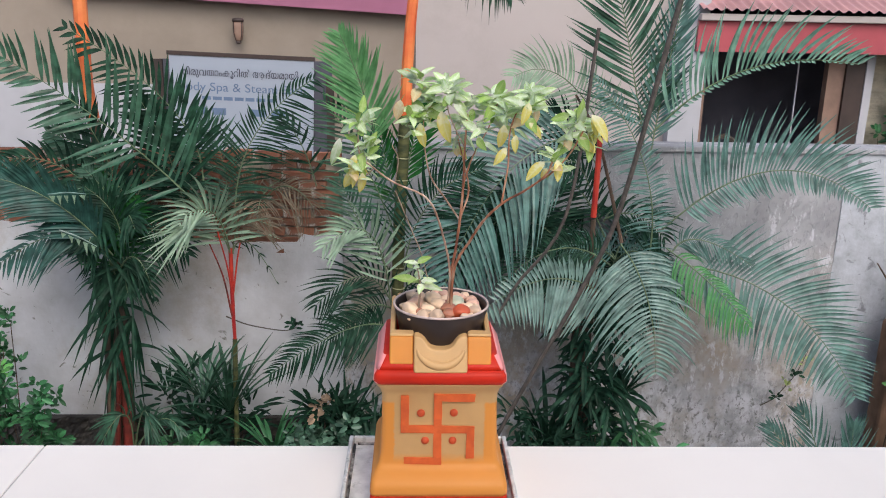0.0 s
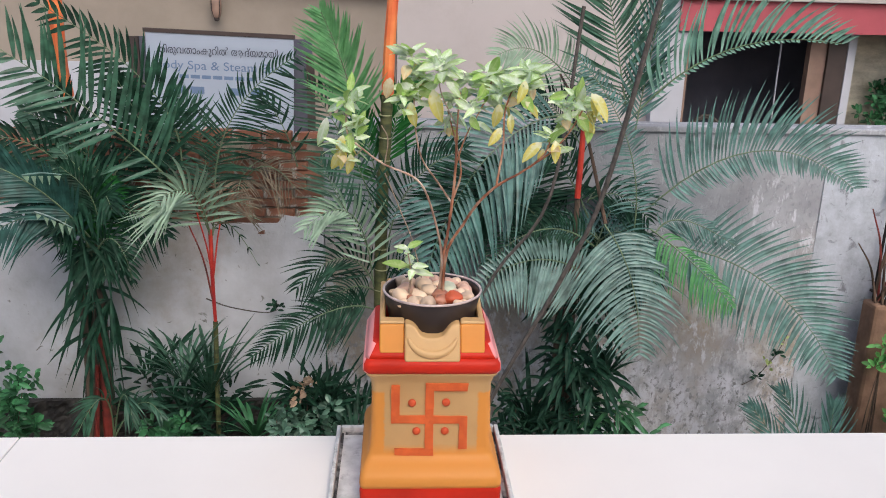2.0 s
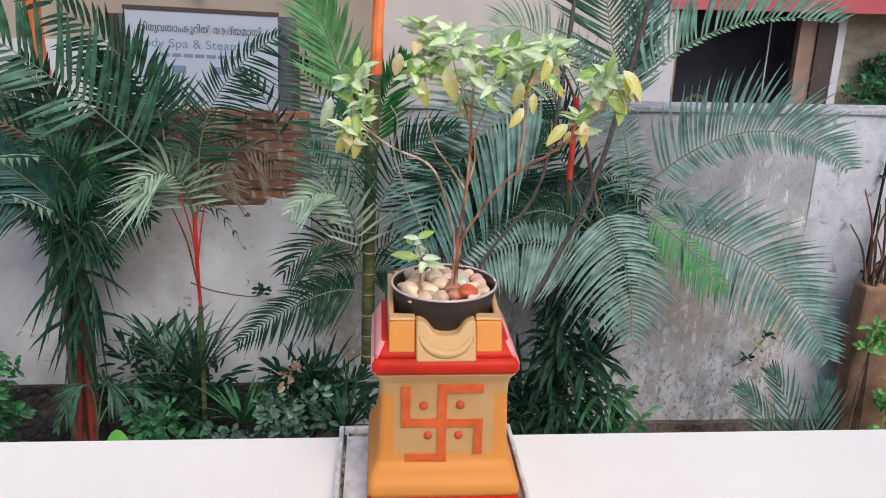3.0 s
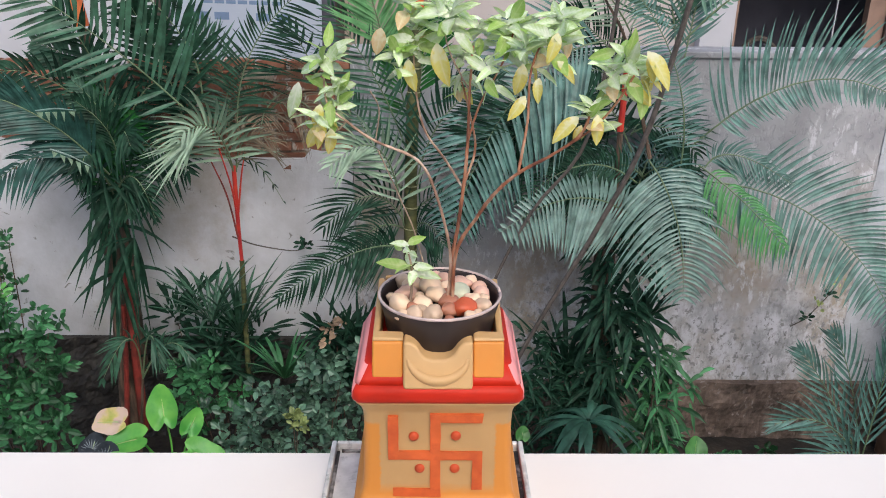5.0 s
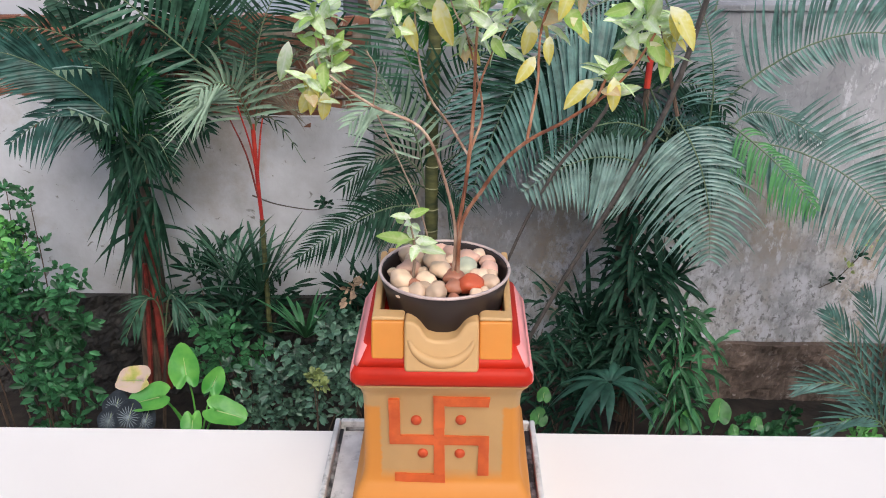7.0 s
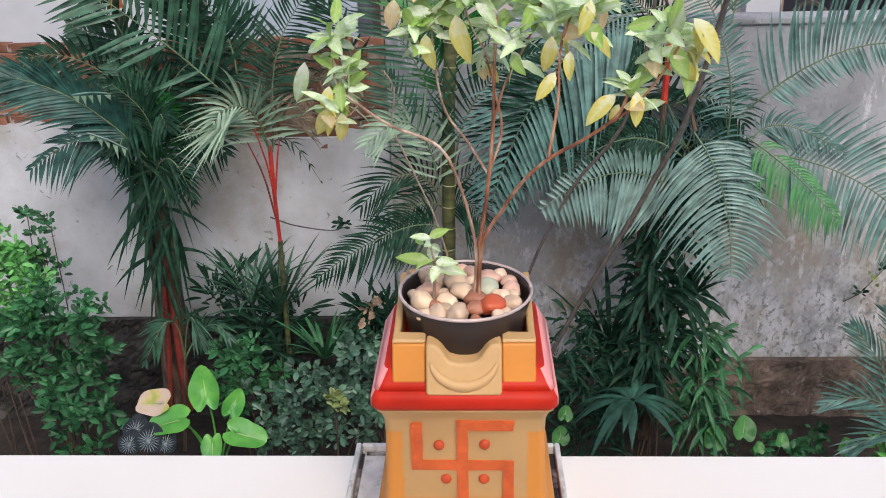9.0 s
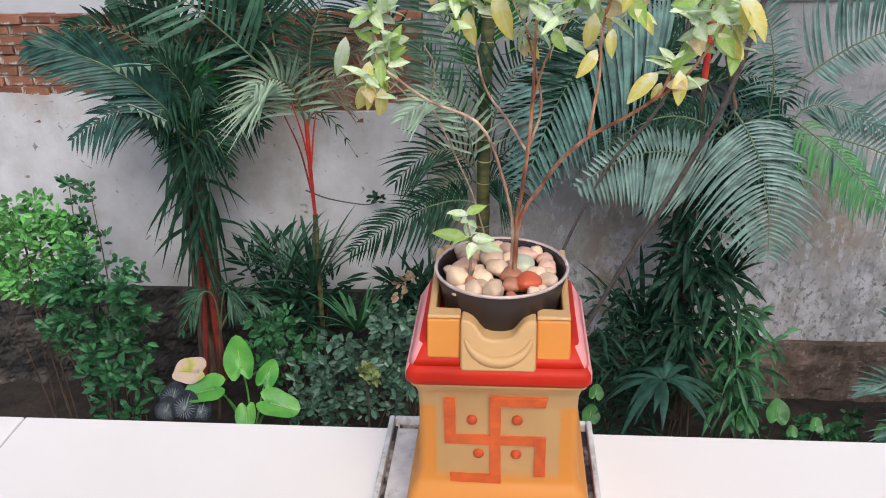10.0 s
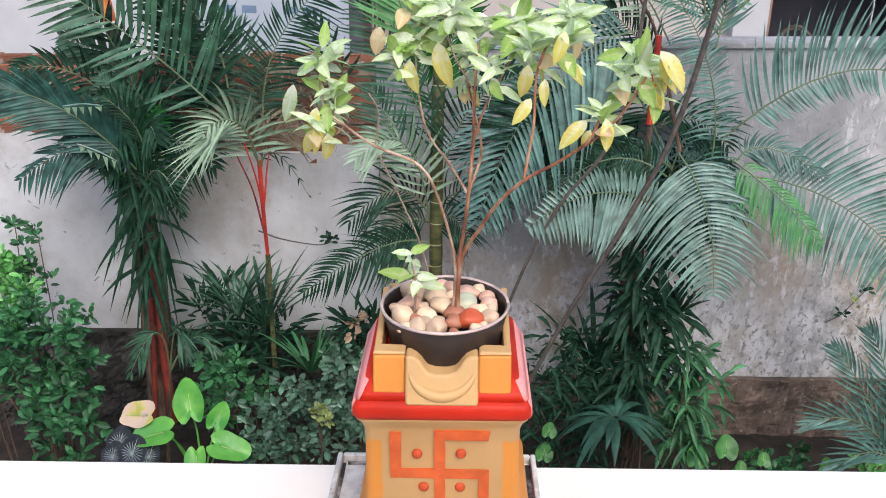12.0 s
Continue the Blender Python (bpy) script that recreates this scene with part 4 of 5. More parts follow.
for b, m_, t_, n, length, width, lean, mat, seed in (
    ((-0.312, 4.300, -0.140), (-0.392, 4.200, 0.248), (-0.536, 4.100, 0.636), 26, 0.4, 0.03, 1.3, PALM_YOUNG, 41),
    ((-0.120, 4.480, -0.450), (-0.070, 4.480, -0.100), (0.060, 4.450, 0.200), 16, 0.3, 0.034, 1.3, PALM_LUSH, 49),
    ((-0.150, 4.480, -0.600), (-0.250, 4.480, -0.300), (-0.300, 4.450, 0.020), 14, 0.26, 0.03, 1.2, PALM_LUSH, 50),
    ((-0.218, 4.300, -1.240), (-0.359, 4.200, -0.691), (-0.648, 4.000, -0.719), 16, 0.32, 0.03, 0.8, PALM_PALE, 42),
    ((-0.218, 4.300, -1.413), (-0.534, 4.100, -1.359), (-1.036, 4.000, -1.637), 30, 0.28, 0.022, 0.6, PALM_SHADED, 43),
    ((-0.190, 4.400, -0.763), (-0.382, 4.300, -0.258), (-0.651, 4.200, 0.207), 18, 0.36, 0.024, 0.8, PALM, 45),
    ((-0.209, 4.400, -1.275), (-0.427, 4.300, -1.029), (-0.739, 4.200, -1.209), 16, 0.34, 0.022, 0.9, PALM_SHADED, 46),
    ((-0.127, 4.300, -0.943), (0.045, 4.200, -0.468), (0.377, 4.100, -0.211), 24, 0.4, 0.024, 0.7, PALM_SHADED, 47),
    ((-0.230, 4.400, -1.017), (-0.424, 4.300, -0.657), (-0.576, 4.300, -0.339), 16, 0.3, 0.024, 0.9, PALM, 48),
):
    frond(mid_palm, b, m_, t_, n, length, width, 0.3, mat, lean=lean, seed=seed)
spray(mid_palm, (-0.191, 4.500, -1.311), 3, 0.55, 0.32, PALM_SHADED, 21, rise=(-0.6, 0.7), droop=0.45, count=16)

right_palm = thing("palm_tree", "large palm with long bluish-green arching fronds", "palm tree")
part("trunk", tube([(1.282, 4.400, -3.189), (1.219, 4.400, -2.276), (1.191, 4.400, -1.551), (1.215, 4.400, -1.014)], 0.08, 0.07, 10, 7, 0.08), BROWN_TRUNK, right_palm)
part("trunk", tube([(1.197, 4.300, -0.578), (1.203, 4.300, -0.316), (1.206, 4.300, -0.022)], 0.021, 0.019, 8, 6), RED_STEM, right_palm, "red crownshaft stem")
part("lower_trunk", tube([(1.214, 4.300, -1.315), (1.205, 4.300, -0.929), (1.198, 4.300, -0.590)], 0.019, 0.019, 8, 6), BROWN_TRUNK, right_palm)
part("petiole", tube([(1.411, 4.300, -0.760), (1.221, 4.400, -0.056), (1.060, 4.500, 0.250)], 0.014, 0.008, 6, 5), BROWN_TRUNK, right_palm)
for b, m_, t_, n, length, width, lean, back, curl, mat, up, down, droop, seed in (
    ((1.666, 4.300, -0.683), (2.363, 4.200, -0.215), (2.987, 4.000, -0.418), 42, 0.5, 0.030, 0.42, 0.2, 0.2, PALM_BLUE, 1.0, 0.38, 0.03, 51),
    ((1.378, 4.200, -0.741), (1.514, 3.900, -1.043), (1.583, 3.800, -1.532), 26, 0.44, 0.033, 0.1, 1.0, 0.1, PALM_SILVER, 1, 1, 0.5, 52),
    ((1.829, 4.300, -0.915), (2.529, 4.100, -1.125), (3.043, 3.900, -1.749), 36, 0.48, 0.034, 0.6, 0.3, 0.12, PALM_BLUE, 1.05, 0.9, 0.08, 53),
    ((1.674, 4.100, -0.743), (1.930, 3.900, -0.930), (2.180, 3.800, -1.190), 20, 0.18, 0.026, 0.3, 1.0, 0.3, PALM_BRIGHT, 1, 1, 0.75, 54),
    ((1.360, 4.200, -1.191), (0.910, 4.000, -0.933), (0.421, 3.900, -1.124), 26, 0.4, 0.033, 0.2, 0.6, 0.1, PALM_SILVER, 0.5, 1.0, 0.12, 55),
    ((1.178, 4.400, 0.002), (0.540, 4.200, -0.285), (0.112, 4.100, -1.166), 30, 0.62, 0.041, 0.55, 1.0, 0.2, PALM_BLUE, 0.9, 1.0, 0.1, 44),
):
    frond(right_palm, b, m_, t_, n, length, width, droop, mat, lean=lean, up=up, down=down, seed=seed, curl=curl, loose=0.35, back=back)
for b, m_, t_, n, length, width, lean, mat, up, down, droop, seed in (
    ((1.574, 4.400, -0.011), (2.178, 4.400, 0.438), (2.862, 4.200, 0.506), 30, 0.46, 0.034, 0.5, PALM_LIGHT, 1.0, 0.1, 0.04, 56),
    ((1.569, 4.500, -0.106), (1.415, 4.500, 0.556), (1.224, 4.500, 1.283), 32, 0.5, 0.03, 0.8, PALM, 1, 1, 0.2, 57),
    ((1.619, 4.300, -0.841), (1.496, 4.200, -0.176), (1.110, 4.200, 0.400), 44, 0.22, 0.018, 0.4, PALM_BLUE, 1, 1, 0.5, 58),
    ((1.327, 4.500, -0.109), (0.977, 4.500, 0.358), (0.612, 4.400, 0.378), 28, 0.34, 0.022, 0.5, PALM_PALE, 1, 0.9, 0.2, 59),
    ((1.780, 4.300, -0.819), (1.974, 4.300, -0.733), (2.319, 4.200, -0.888), 24, 0.18, 0.018, 0.6, PALM_BLUE, 1, 1, 0.4, 60),
    ((1.342, 4.300, -0.928), (0.953, 4.200, -0.778), (0.558, 4.100, -0.997), 28, 0.36, 0.024, 0.5, PALM_SHADED, 0.8, 1, 0.4, 61),
    ((1.334, 4.500, -0.773), (1.060, 4.500, -0.357), (0.718, 4.400, -0.261), 26, 0.36, 0.024, 0.6, PALM_SHADED, 0.8, 1, 0.4, 62),
    ((1.617, 4.500, -0.186), (1.684, 4.500, 0.408), (1.759, 4.400, 1.111), 28, 0.34, 0.028, 1.2, PALM_BLUE, 1, 0.8, 0.2, 64),
    ((1.258, 4.500, -0.272), (1.038, 4.500, 0.007), (0.776, 4.400, 0.171), 22, 0.3, 0.022, 0.9, PALM_SHADED, 1, 1, 0.3, 65),
):
    frond(right_palm, b, m_, t_, n, length, width, droop, mat, lean=lean, up=up, down=down, seed=seed)
# Extra dark fronds behind the front ones put shade into the gaps.
spray(right_palm, (1.598, 4.600, -1.151), 7, 0.42, 0.3, PALM_SHADED, 25, rise=(-0.8, 0.2), droop=0.5, count=13, width=0.028)
spray(right_palm, (0.700, 4.780, -0.700), 9, 0.5, 0.34, PALM_SHADED, 26, rise=(-0.5, 0.9), droop=0.4, count=15, width=0.03)
spray(right_palm, (1.560, 4.780, -1.150), 7, 0.42, 0.3, PALM_SHADED, 27, rise=(-0.5, 0.5), droop=0.4, count=14, width=0.03)
spray(right_palm, (1.309, 4.600, -0.714), 4, 0.5, 0.32, PALM_SHADED, 24, rise=(-0.3, 0.9), droop=0.4, count=14, width=0.026)
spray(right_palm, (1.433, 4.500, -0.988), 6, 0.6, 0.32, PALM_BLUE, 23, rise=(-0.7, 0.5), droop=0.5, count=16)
top_frond = thing("palm_tree", "hanging tips of a palm overhead", "palm tree")
frond(top_frond, (0.166, 4.600, 1.791), (0.361, 4.500, 1.265), (0.571, 4.400, 0.910), 30, 0.26, 0.02, 0.6, PALM_SHADED, seed=71)

cable = tagged(part("leaning_stem", tube([(1.596, 3.400, 1.510), (1.496, 3.400, 1.169), (1.401, 3.400, 0.874), (1.157, 3.400, -0.299), (0.936, 3.400, -0.857), (0.729, 3.400, -1.273), (0.567, 3.400, -1.606), (0.398, 3.400, -1.998), (0.238, 3.450, -2.496), (-0.052, 3.500, -3.742)], 0.016, 0.012, 8, 5), CABLE, None), "long dark leaning vine stem in front of the palms", "stem")
stick = tagged(part("leaning_stem", tube([(1.063, 3.900, 0.710), (0.931, 3.900, -0.465), (0.596, 3.900, -0.998), (0.339, 3.900, -1.581), (0.059, 3.950, -2.580), (-0.100, 4.000, -3.218)], 0.012, 0.009, 7, 5), CABLE, None), "thin dark leaning stem among the palms", "stem")

# ---- undergrowth ----
shrub("bush", "leafy green bush at the foot of the wall", (-2.80, 3.850, -2.02), (0.42, 0.3, 0.46), 1300, 0.07, BUSH, 81, GROUND)
shrub("bush", "tall bright green climbing bush by the wall", (-3.26, 4.000, -1.66), (0.42, 0.28, 0.46), 1500, 0.064, BUSH_BRIGHT, 82, GROUND)
shrub("bush", "low green bush with small leaves", (-2.61, 3.650, -2.5), (0.26, 0.22, 0.36), 300, 0.085, BUSH, 83, GROUND)
shrub("shrub", "dense shrub with small greyish-green leaves", (-1.179, 3.800, -2.60), (0.45, 0.3, 0.4), 900, 0.062, BUSH_BLUE, 84, GROUND, 0.62)
shrub("shrub", "dry tan leaves caught among the shrubs", (-0.74, 4.300, -2.06), (0.12, 0.1, 0.12), 34, 0.06, LEAF_DRY, 96, GROUND, 0.6, 2)
shrub("weed", "small dark weeds on damp soil by the footing", (2.35, 4.25, -3.2), (0.5, 0.25, 0.09), 170, 0.07, BUSH, 98, GROUND, 0.7, 4)
shrub("weed", "low green weeds beside the palm seedling", (2.95, 4.0, -3.12), (0.28, 0.2, 0.16), 130, 0.09, BUSH_BRIGHT, 99, GROUND, 0.4, 4)
shrub("shrub", "small shrub with greyish-green leaves", (-0.734, 4.000, -2.436), (0.36, 0.3, 0.5), 600, 0.068, BUSH_BLUE, 85, GROUND, 0.62)
shrub("shrub", "leafy shrub in the shade of palms", (-1.617, 4.200, -2.55), (0.34, 0.22, 0.36), 340, 0.085, BUSH, 86, GROUND)
shrub("climber", "dark vine leaves wrapped round a palm trunk", (1.278, 4.250, -1.916), (0.25, 0.18, 0.85), 420, 0.19, PALM_SHADED, 87, GROUND, 0.2, 6, -0.25, 0.5)
shrub("climber", "dark trailing leaves under the big palm", (1.603, 4.150, -2.501), (0.26, 0.2, 0.65), 210, 0.17, BUSH, 88, GROUND, 0.22, 6, -0.25, 0.5)
shrub("shrub", "dark low leaves beside the planter", (0.761, 4.200, -2.594), (0.4, 0.25, 0.6), 600, 0.17, PALM_SHADED, 89, GROUND, 0.16, 6, 0.3, 0.5)
shrub("shrub", "dark narrow-leaved shrub by the wall", (-1.663, 4.600, -2.329), (0.42, 0.2, 0.36), 240, 0.2, PALM_SHADED, 92, GROUND, 0.16)
shrub("shrub", "dark narrow-leaved shrub under the middle palm", (-0.622, 4.500, -2.357), (0.36, 0.2, 0.42), 300, 0.2, PALM_SHADED, 93, GROUND, 0.16)
shrub("climber", "thin climbing stems with small leaves on the wall", (-3.058, 4.300, -1.692), (0.24, 0.14, 0.5), 330, 0.06, BUSH, 95, GROUND)
shrub("shrub", "yellowing young shoot among the shrubs", (-0.895, 3.560, -2.290), (0.13, 0.08, 0.09), 64, 0.052, YOUNG, 94, GROUND, 0.6, 2)
shrub("bush", "green bush at the end of the wall", (3.72, 4.480, -1.9), (0.15, 0.1, 0.13), 110, 0.07, BUSH_BRIGHT, 90, GROUND)
shrub("bush", "bright green bush before the brown side wall", (3.95, 4.25, -2.5), (0.24, 0.2, 0.42), 360, 0.085, BUSH_BRIGHT, 100, GROUND)
shrub("tree", "dark leafy tree beside the porch", (5.385, 7.780, -0.312), (0.34, 0.16, 0.42), 620, 0.09, BUSH, 91, GROUND)

for at, n, length, width, mat, seed, rise, label in (
    ((1.035, 3.750, -2.43), 24, 0.42, 0.055, STRAP, 101, 0.42, "drooping rosette of broad dark green strap leaves"),
    ((0.967, 4.300, -2.412), 26, 0.8, 0.034, PALM_SHADED, 102, 1.6, "tuft of long dark strap leaves"),
    ((-1.455, 4.500, -2.175), 30, 0.85, 0.032, PALM, 103, 1.5, "tuft of long dark strap leaves"),
    ((-1.624, 4.400, -2.031), 24, 0.75, 0.03, PALM, 104, 1.3, "tuft of narrow dark leaves"),
    ((-1.103, 4.300, -2.439), 22, 0.6, 0.034, BUSH, 105, 1.2, "tuft of narrow green leaves"),
    ((1.500, 4.100, -2.762), 18, 0.35, 0.035, BUSH, 106, 1.0, "tuft of green strap leaves"),
    ((-0.351, 4.200, -2.464), 24, 0.6, 0.03, PALM_SHADED, 107, 1.4, "tuft of long dark strap leaves"),
    ((-0.560, 4.450, -2.300), 26, 0.62, 0.03, PALM_SHADED, 108, 1.4, "tuft of long dark strap leaves"),
    ((1.447, 4.100, -1.845), 18, 0.4, 0.04, PALM_SHADED, 109, 1.5, "tuft of dark strap leaves"),
):
    foot = V(at)
    strap_plant("strap_leaf_plant", label, foot, n, length, width, mat, seed, rise, 0.85 if mat is STRAP else 0.3, group="strap-leaved plants under the palms")

small_palm = thing("palm_seedling", "small bluish palm seedling by the footing", "palm", (0, 0, 0))
for b, m_, t_, seed in (
    ((3.287, 4.300, -3.192), (2.941, 4.300, -2.580), (2.657, 4.300, -2.200), 111),
    ((3.287, 4.300, -3.192), (3.085, 4.300, -2.481), (2.871, 4.300, -2.059), 112),
    ((3.225, 4.200, -3.116), (2.839, 4.100, -2.693), (2.424, 4.000, -2.630), 113),
    ((3.225, 4.200, -3.116), (3.251, 4.200, -2.511), (3.242, 4.200, -2.135), 114),
    ((3.174, 4.100, -3.092), (2.915, 4.000, -2.868), (2.607, 3.900, -2.945), 115),
):
    frond(small_palm, b, m_, t_, 11, 0.36, 0.03, 0.12, PALM_BLUE, lean=1.9, seed=seed)
part("trunk", tube([(3.435, 4.300, -3.745), (3.287, 4.300, -3.192)], 0.02, 0.015, 6, 3), BROWN_TRUNK, small_palm)
ground_palm = thing("palm_seedling", "small drooping palm seedling at the trunk", "palm", (0, 0, 0))
for b, m_, t_, seed in (
    ((-2.061, 4.100, -2.330), (-2.072, 4.000, -1.957), (-2.248, 3.900, -2.210), 121),
    ((-2.061, 4.100, -2.330), (-1.935, 4.000, -1.934), (-1.849, 3.900, -2.094), 122),
    ((-2.061, 4.100, -2.330), (-1.865, 4.100, -2.054), (-1.685, 4.000, -2.084), 123),
):
    frond(ground_palm, b, m_, t_, 8, 0.2, 0.03, 0.5, PALM, lean=1.2, start=0.4, seed=seed)
part("trunk", tube([(-2.181, 4.100, -3.119), (-2.061, 4.100, -2.330)], 0.015, 0.01, 6, 3), BROWN_TRUNK, ground_palm)


def broad_leaf(name, parent, at, normal, tip, size, mat, wide=0.8):
    """A heart-shaped leaf with a dished blade."""
    normal, tip = V(normal).normalized(), V(tip)
    tip = (tip - normal * tip.dot(normal)).normalized()
    side = tip.cross(normal)
    vs, fs = [V(at) - tip * size * 0.1], []
    n = 26
    wave = size * 7.3 + at[0] * 11
    for ring in (0.35, 0.7, 1.0):
        for k in range(n):
            a = 2 * math.pi * k / n
            r = (0.42 - 0.02 * math.cos(2 * a) + 0.16 * max(0, math.cos(a)) ** 3 - 0.2 * max(0, -math.cos(a)) ** 14) * size * ring
            r *= 1 + 0.035 * ring * math.sin(5 * a + wave)
            lift = 0.12 * size * ring * ring * abs(math.sin(a)) - 0.05 * size * ring * math.cos(a) + 0.03 * size * ring * ring * math.sin(4 * a + wave)
            vs.append(V(at) + tip * r * math.cos(a) * 1.15 + side * r * math.sin(a) * wide + normal * lift)
    for k in range(n):
        j = (k + 1) % n
        fs += [(0, 1 + k, 1 + j), (1 + k, 1 + n + k, 1 + n + j, 1 + j), (1 + n + k, 1 + 2 * n + k, 1 + 2 * n + j, 1 + n + j)]
    leaf_ob = part(name, (vs, fs), mat, parent, smooth=True)
    rib_end = V(at) + tip * size * 0.5 - normal * size * 0.045
    part("midrib", tube([V(at) - tip * size * 0.1, V(at) + tip * size * 0.2 - normal * size * 0.012, rib_end], size * 0.014, size * 0.005, 5, 3), LEAF_LIME, leaf_ob)
    return leaf_ob


heart = thing("heart_leaf_plant", "plant with large bright green heart-shaped leaves", "plant")
hroot = V((-1.750, 3.600, -2.920))
for at, nrm, tip, size, mat in (
    ((-1.790, 3.680, -2.330), (0.1, -1, 0.35), (-0.1, 0, 1), 0.29, BIG_LEAF),
    ((-2.080, 3.600, -2.352), (-0.2, -0.7, 0.9), (-1, 0, 0.1), 0.27, BIG_LEAF_PALE),
    ((-1.945, 3.500, -2.422), (0, -0.6, 1), (-1, -0.3, 0), 0.28, BIG_LEAF),
    ((-1.532, 3.500, -2.523), (0.2, -0.6, 1), (1, -0.2, 0), 0.28, BIG_LEAF),
    ((-1.626, 3.700, -2.450), (0.2, -1, 0.4), (0.5, 0, 1), 0.2, BIG_LEAF),
    ((-1.709, 3.450, -2.578), (0, -0.7, 1), (0.1, -1, -0.3), 0.2, BIG_LEAF),
):
    part("stalk", tube([hroot, (hroot + V(at)) / 2 + V((0, 0.05, 0.05)), V(at) - V(tip) * size * 0.1], 0.008, 0.005, 6, 4), BIG_LEAF, heart)
    broad_leaf("leaf", heart, at, nrm, tip, size, mat)
philo = thing("heart_leaf_plant", "low plant with small heart-shaped leaves", "plant")
for at, size in (((1.685, 4.000, -2.945), 0.19), ((1.885, 4.000, -2.867), 0.2), ((2.163, 4.000, -2.96), 0.12), ((2.01, 4.0, -3.02), 0.1), ((2.62, 4.0, -3.02), 0.15), ((0.585, 3.900, -2.851), 0.15), ((0.613, 3.900, -2.66), 0.12)):
    part("stalk", tube([V(at) - V((0, -0.1, 0.3)), V(at) - V((0, -0.03, 0.1)), V(at)], 0.005, 0.004, 5, 3), BUSH, philo)
    broad_leaf("leaf", philo, at, (0.2, -1, 0.5), (0.25, 0, 1), size * 0.88, HEART, 1.15)
begonia = thing("begonia", "low dark begonia with silver-veined round leaves", "plant")
for at, size in (((-2.214, 3.500, -2.497), 0.16), ((-2.093, 3.400, -2.501), 0.17), ((-2.225, 3.400, -2.530), 0.14), ((-1.989, 3.400, -2.527), 0.13), ((-2.069, 3.500, -2.513), 0.12)):
    disc = broad_leaf("leaf", begonia, at, (0.1, -1, 0.75), (0.2, 0, 1), size * 1.08, BEGONIA, 1.1)
    for k in range(20):
        a = 2 * math.pi * k / 20
        d = V((math.cos(a), 0.6 * math.sin(a), 0.8 * math.sin(a))).normalized()
        vein = ([], [])
        blade(vein, V(at) + V((0, -0.018, 0.012)), d, d.cross(V((0, -0.8, 0.6))).normalized(), size * 0.46, size * 0.03, 0.0, 3, 0.6, 0.1)
        part("vein", vein, SILVER_VEIN, disc)
vine = thing("vine", "thin dark vine with a small leaf tuft on the wall", "vine")
part("stem", tube([(-1.493, 4.700, -1.485), (-1.335, 4.750, -1.572), (-1.083, 4.800, -1.637), (-0.980, 4.850, -1.632)], 0.006, 0.004, 5, 5), CABLE, vine)
sprig = thing("vine", "half-dead vine sprig with few leaves on the wall", "vine")
part("stem", tube([(2.86, 4.95, -2.34), (2.96, 4.94, -2.27), (3.03, 4.93, -2.17), (3.12, 4.93, -2.03), (3.2, 4.95, -1.84)], 0.005, 0.003, 5, 4), CABLE, sprig)
for k, q in enumerate(((2.97, 4.92, -2.26), (3.04, 4.92, -2.16), (3.1, 4.92, -2.06), (3.16, 4.92, -1.94))):
    twig_leaves = ([], [])
    leaf_cloud(twig_leaves, q, (0.035, 0.015, 0.03), 8, 0.055, 160 + k)
    part("leaf_tuft", twig_leaves, YOUNG if k % 2 else PALM_SHADED, sprig)["kind"] = "stuff"
tuft = ([], [])
leaf_cloud(tuft, (-0.993, 4.850, -1.622), (0.04, 0.02, 0.03), 14, 0.06, 131)
part("leaf_tuft", tuft, PALM_SHADED, vine)["kind"] = "stuff"

# ---- tray and planter on the ledge ----
tray = thing("metal_tray", "scratched metal tray under the planter", "tray", (0, 0, LEDGE))
TX0, TX1, TY0, TY1 = -0.168, 0.134, -0.2, 0.108
W = 0.008
part("bottom", box(TX0 + W, TY0 + W, 0.001, TX1 - W, TY1 - W, 0.005), STEEL, tray)
for a in ((TX0, TY0, TX0 + W, TY1), (TX1 - W, TY0, TX1, TY1), (TX0 + W + 0.0005, TY0, TX1 - W - 0.0005, TY0 + W), (TX0 + W + 0.0005, TY1 - W, TX1 - W - 0.0005, TY1)):
    part("rim", box(a[0], a[1], 0.001, a[2], a[3], 0.019, 0.0025), STEEL, tray)
for a in ((TX0 + W + 0.0005, TY0 + 0.013, TX0 + 0.0135, TY1 - 0.013), (TX1 - 0.016, TY0 + 0.013, TX1 - W - 0.0005, TY1 - 0.013), (TX0 + 0.016, TY1 - 0.0145, TX1 - 0.018, TY1 - W - 0.0005)):
    part("dirty_groove", box(a[0], a[1], 0.0052, a[2], a[3], 0.008), TRAY_EDGE, tray, "blackened groove along the rim")

planter = thing("shrine_planter", "orange and cream glazed clay shrine planter with red roof", "planter", (-0.002, 0, LEDGE + 0.006))
PZ = LEDGE + 0.006


def frustum(levels, corner=0.008, cy=0.0):
    """A square solid through levels of (z, half width, front, back), with rounded corners."""
    vs, fs = [], []
    per = 16
    for z, hw, y0, y1 in levels:
        r = min(corner, hw * 0.5)
        for cx, cyy, a0 in ((hw - r, y1 - r, 0), (-hw + r, y1 - r, 90), (-hw + r, y0 + r, 180), (hw - r, y0 + r, 270)):
            for k in range(4):
                a = radians(a0 + 30 * k)
                vs.append(V((cx + r * math.cos(a), cyy + r * math.sin(a), z - PZ)))
    for i in range(len(levels) - 1):
        for k in range(per):
            j = (k + 1) % per
            fs.append((i * per + k, i * per + j, (i + 1) * per + j, (i + 1) * per + k))
    fs.append(tuple(range(per))[::-1])
    fs.append(tuple((len(levels) - 1) * per + k for k in range(per)))
    return vs, fs


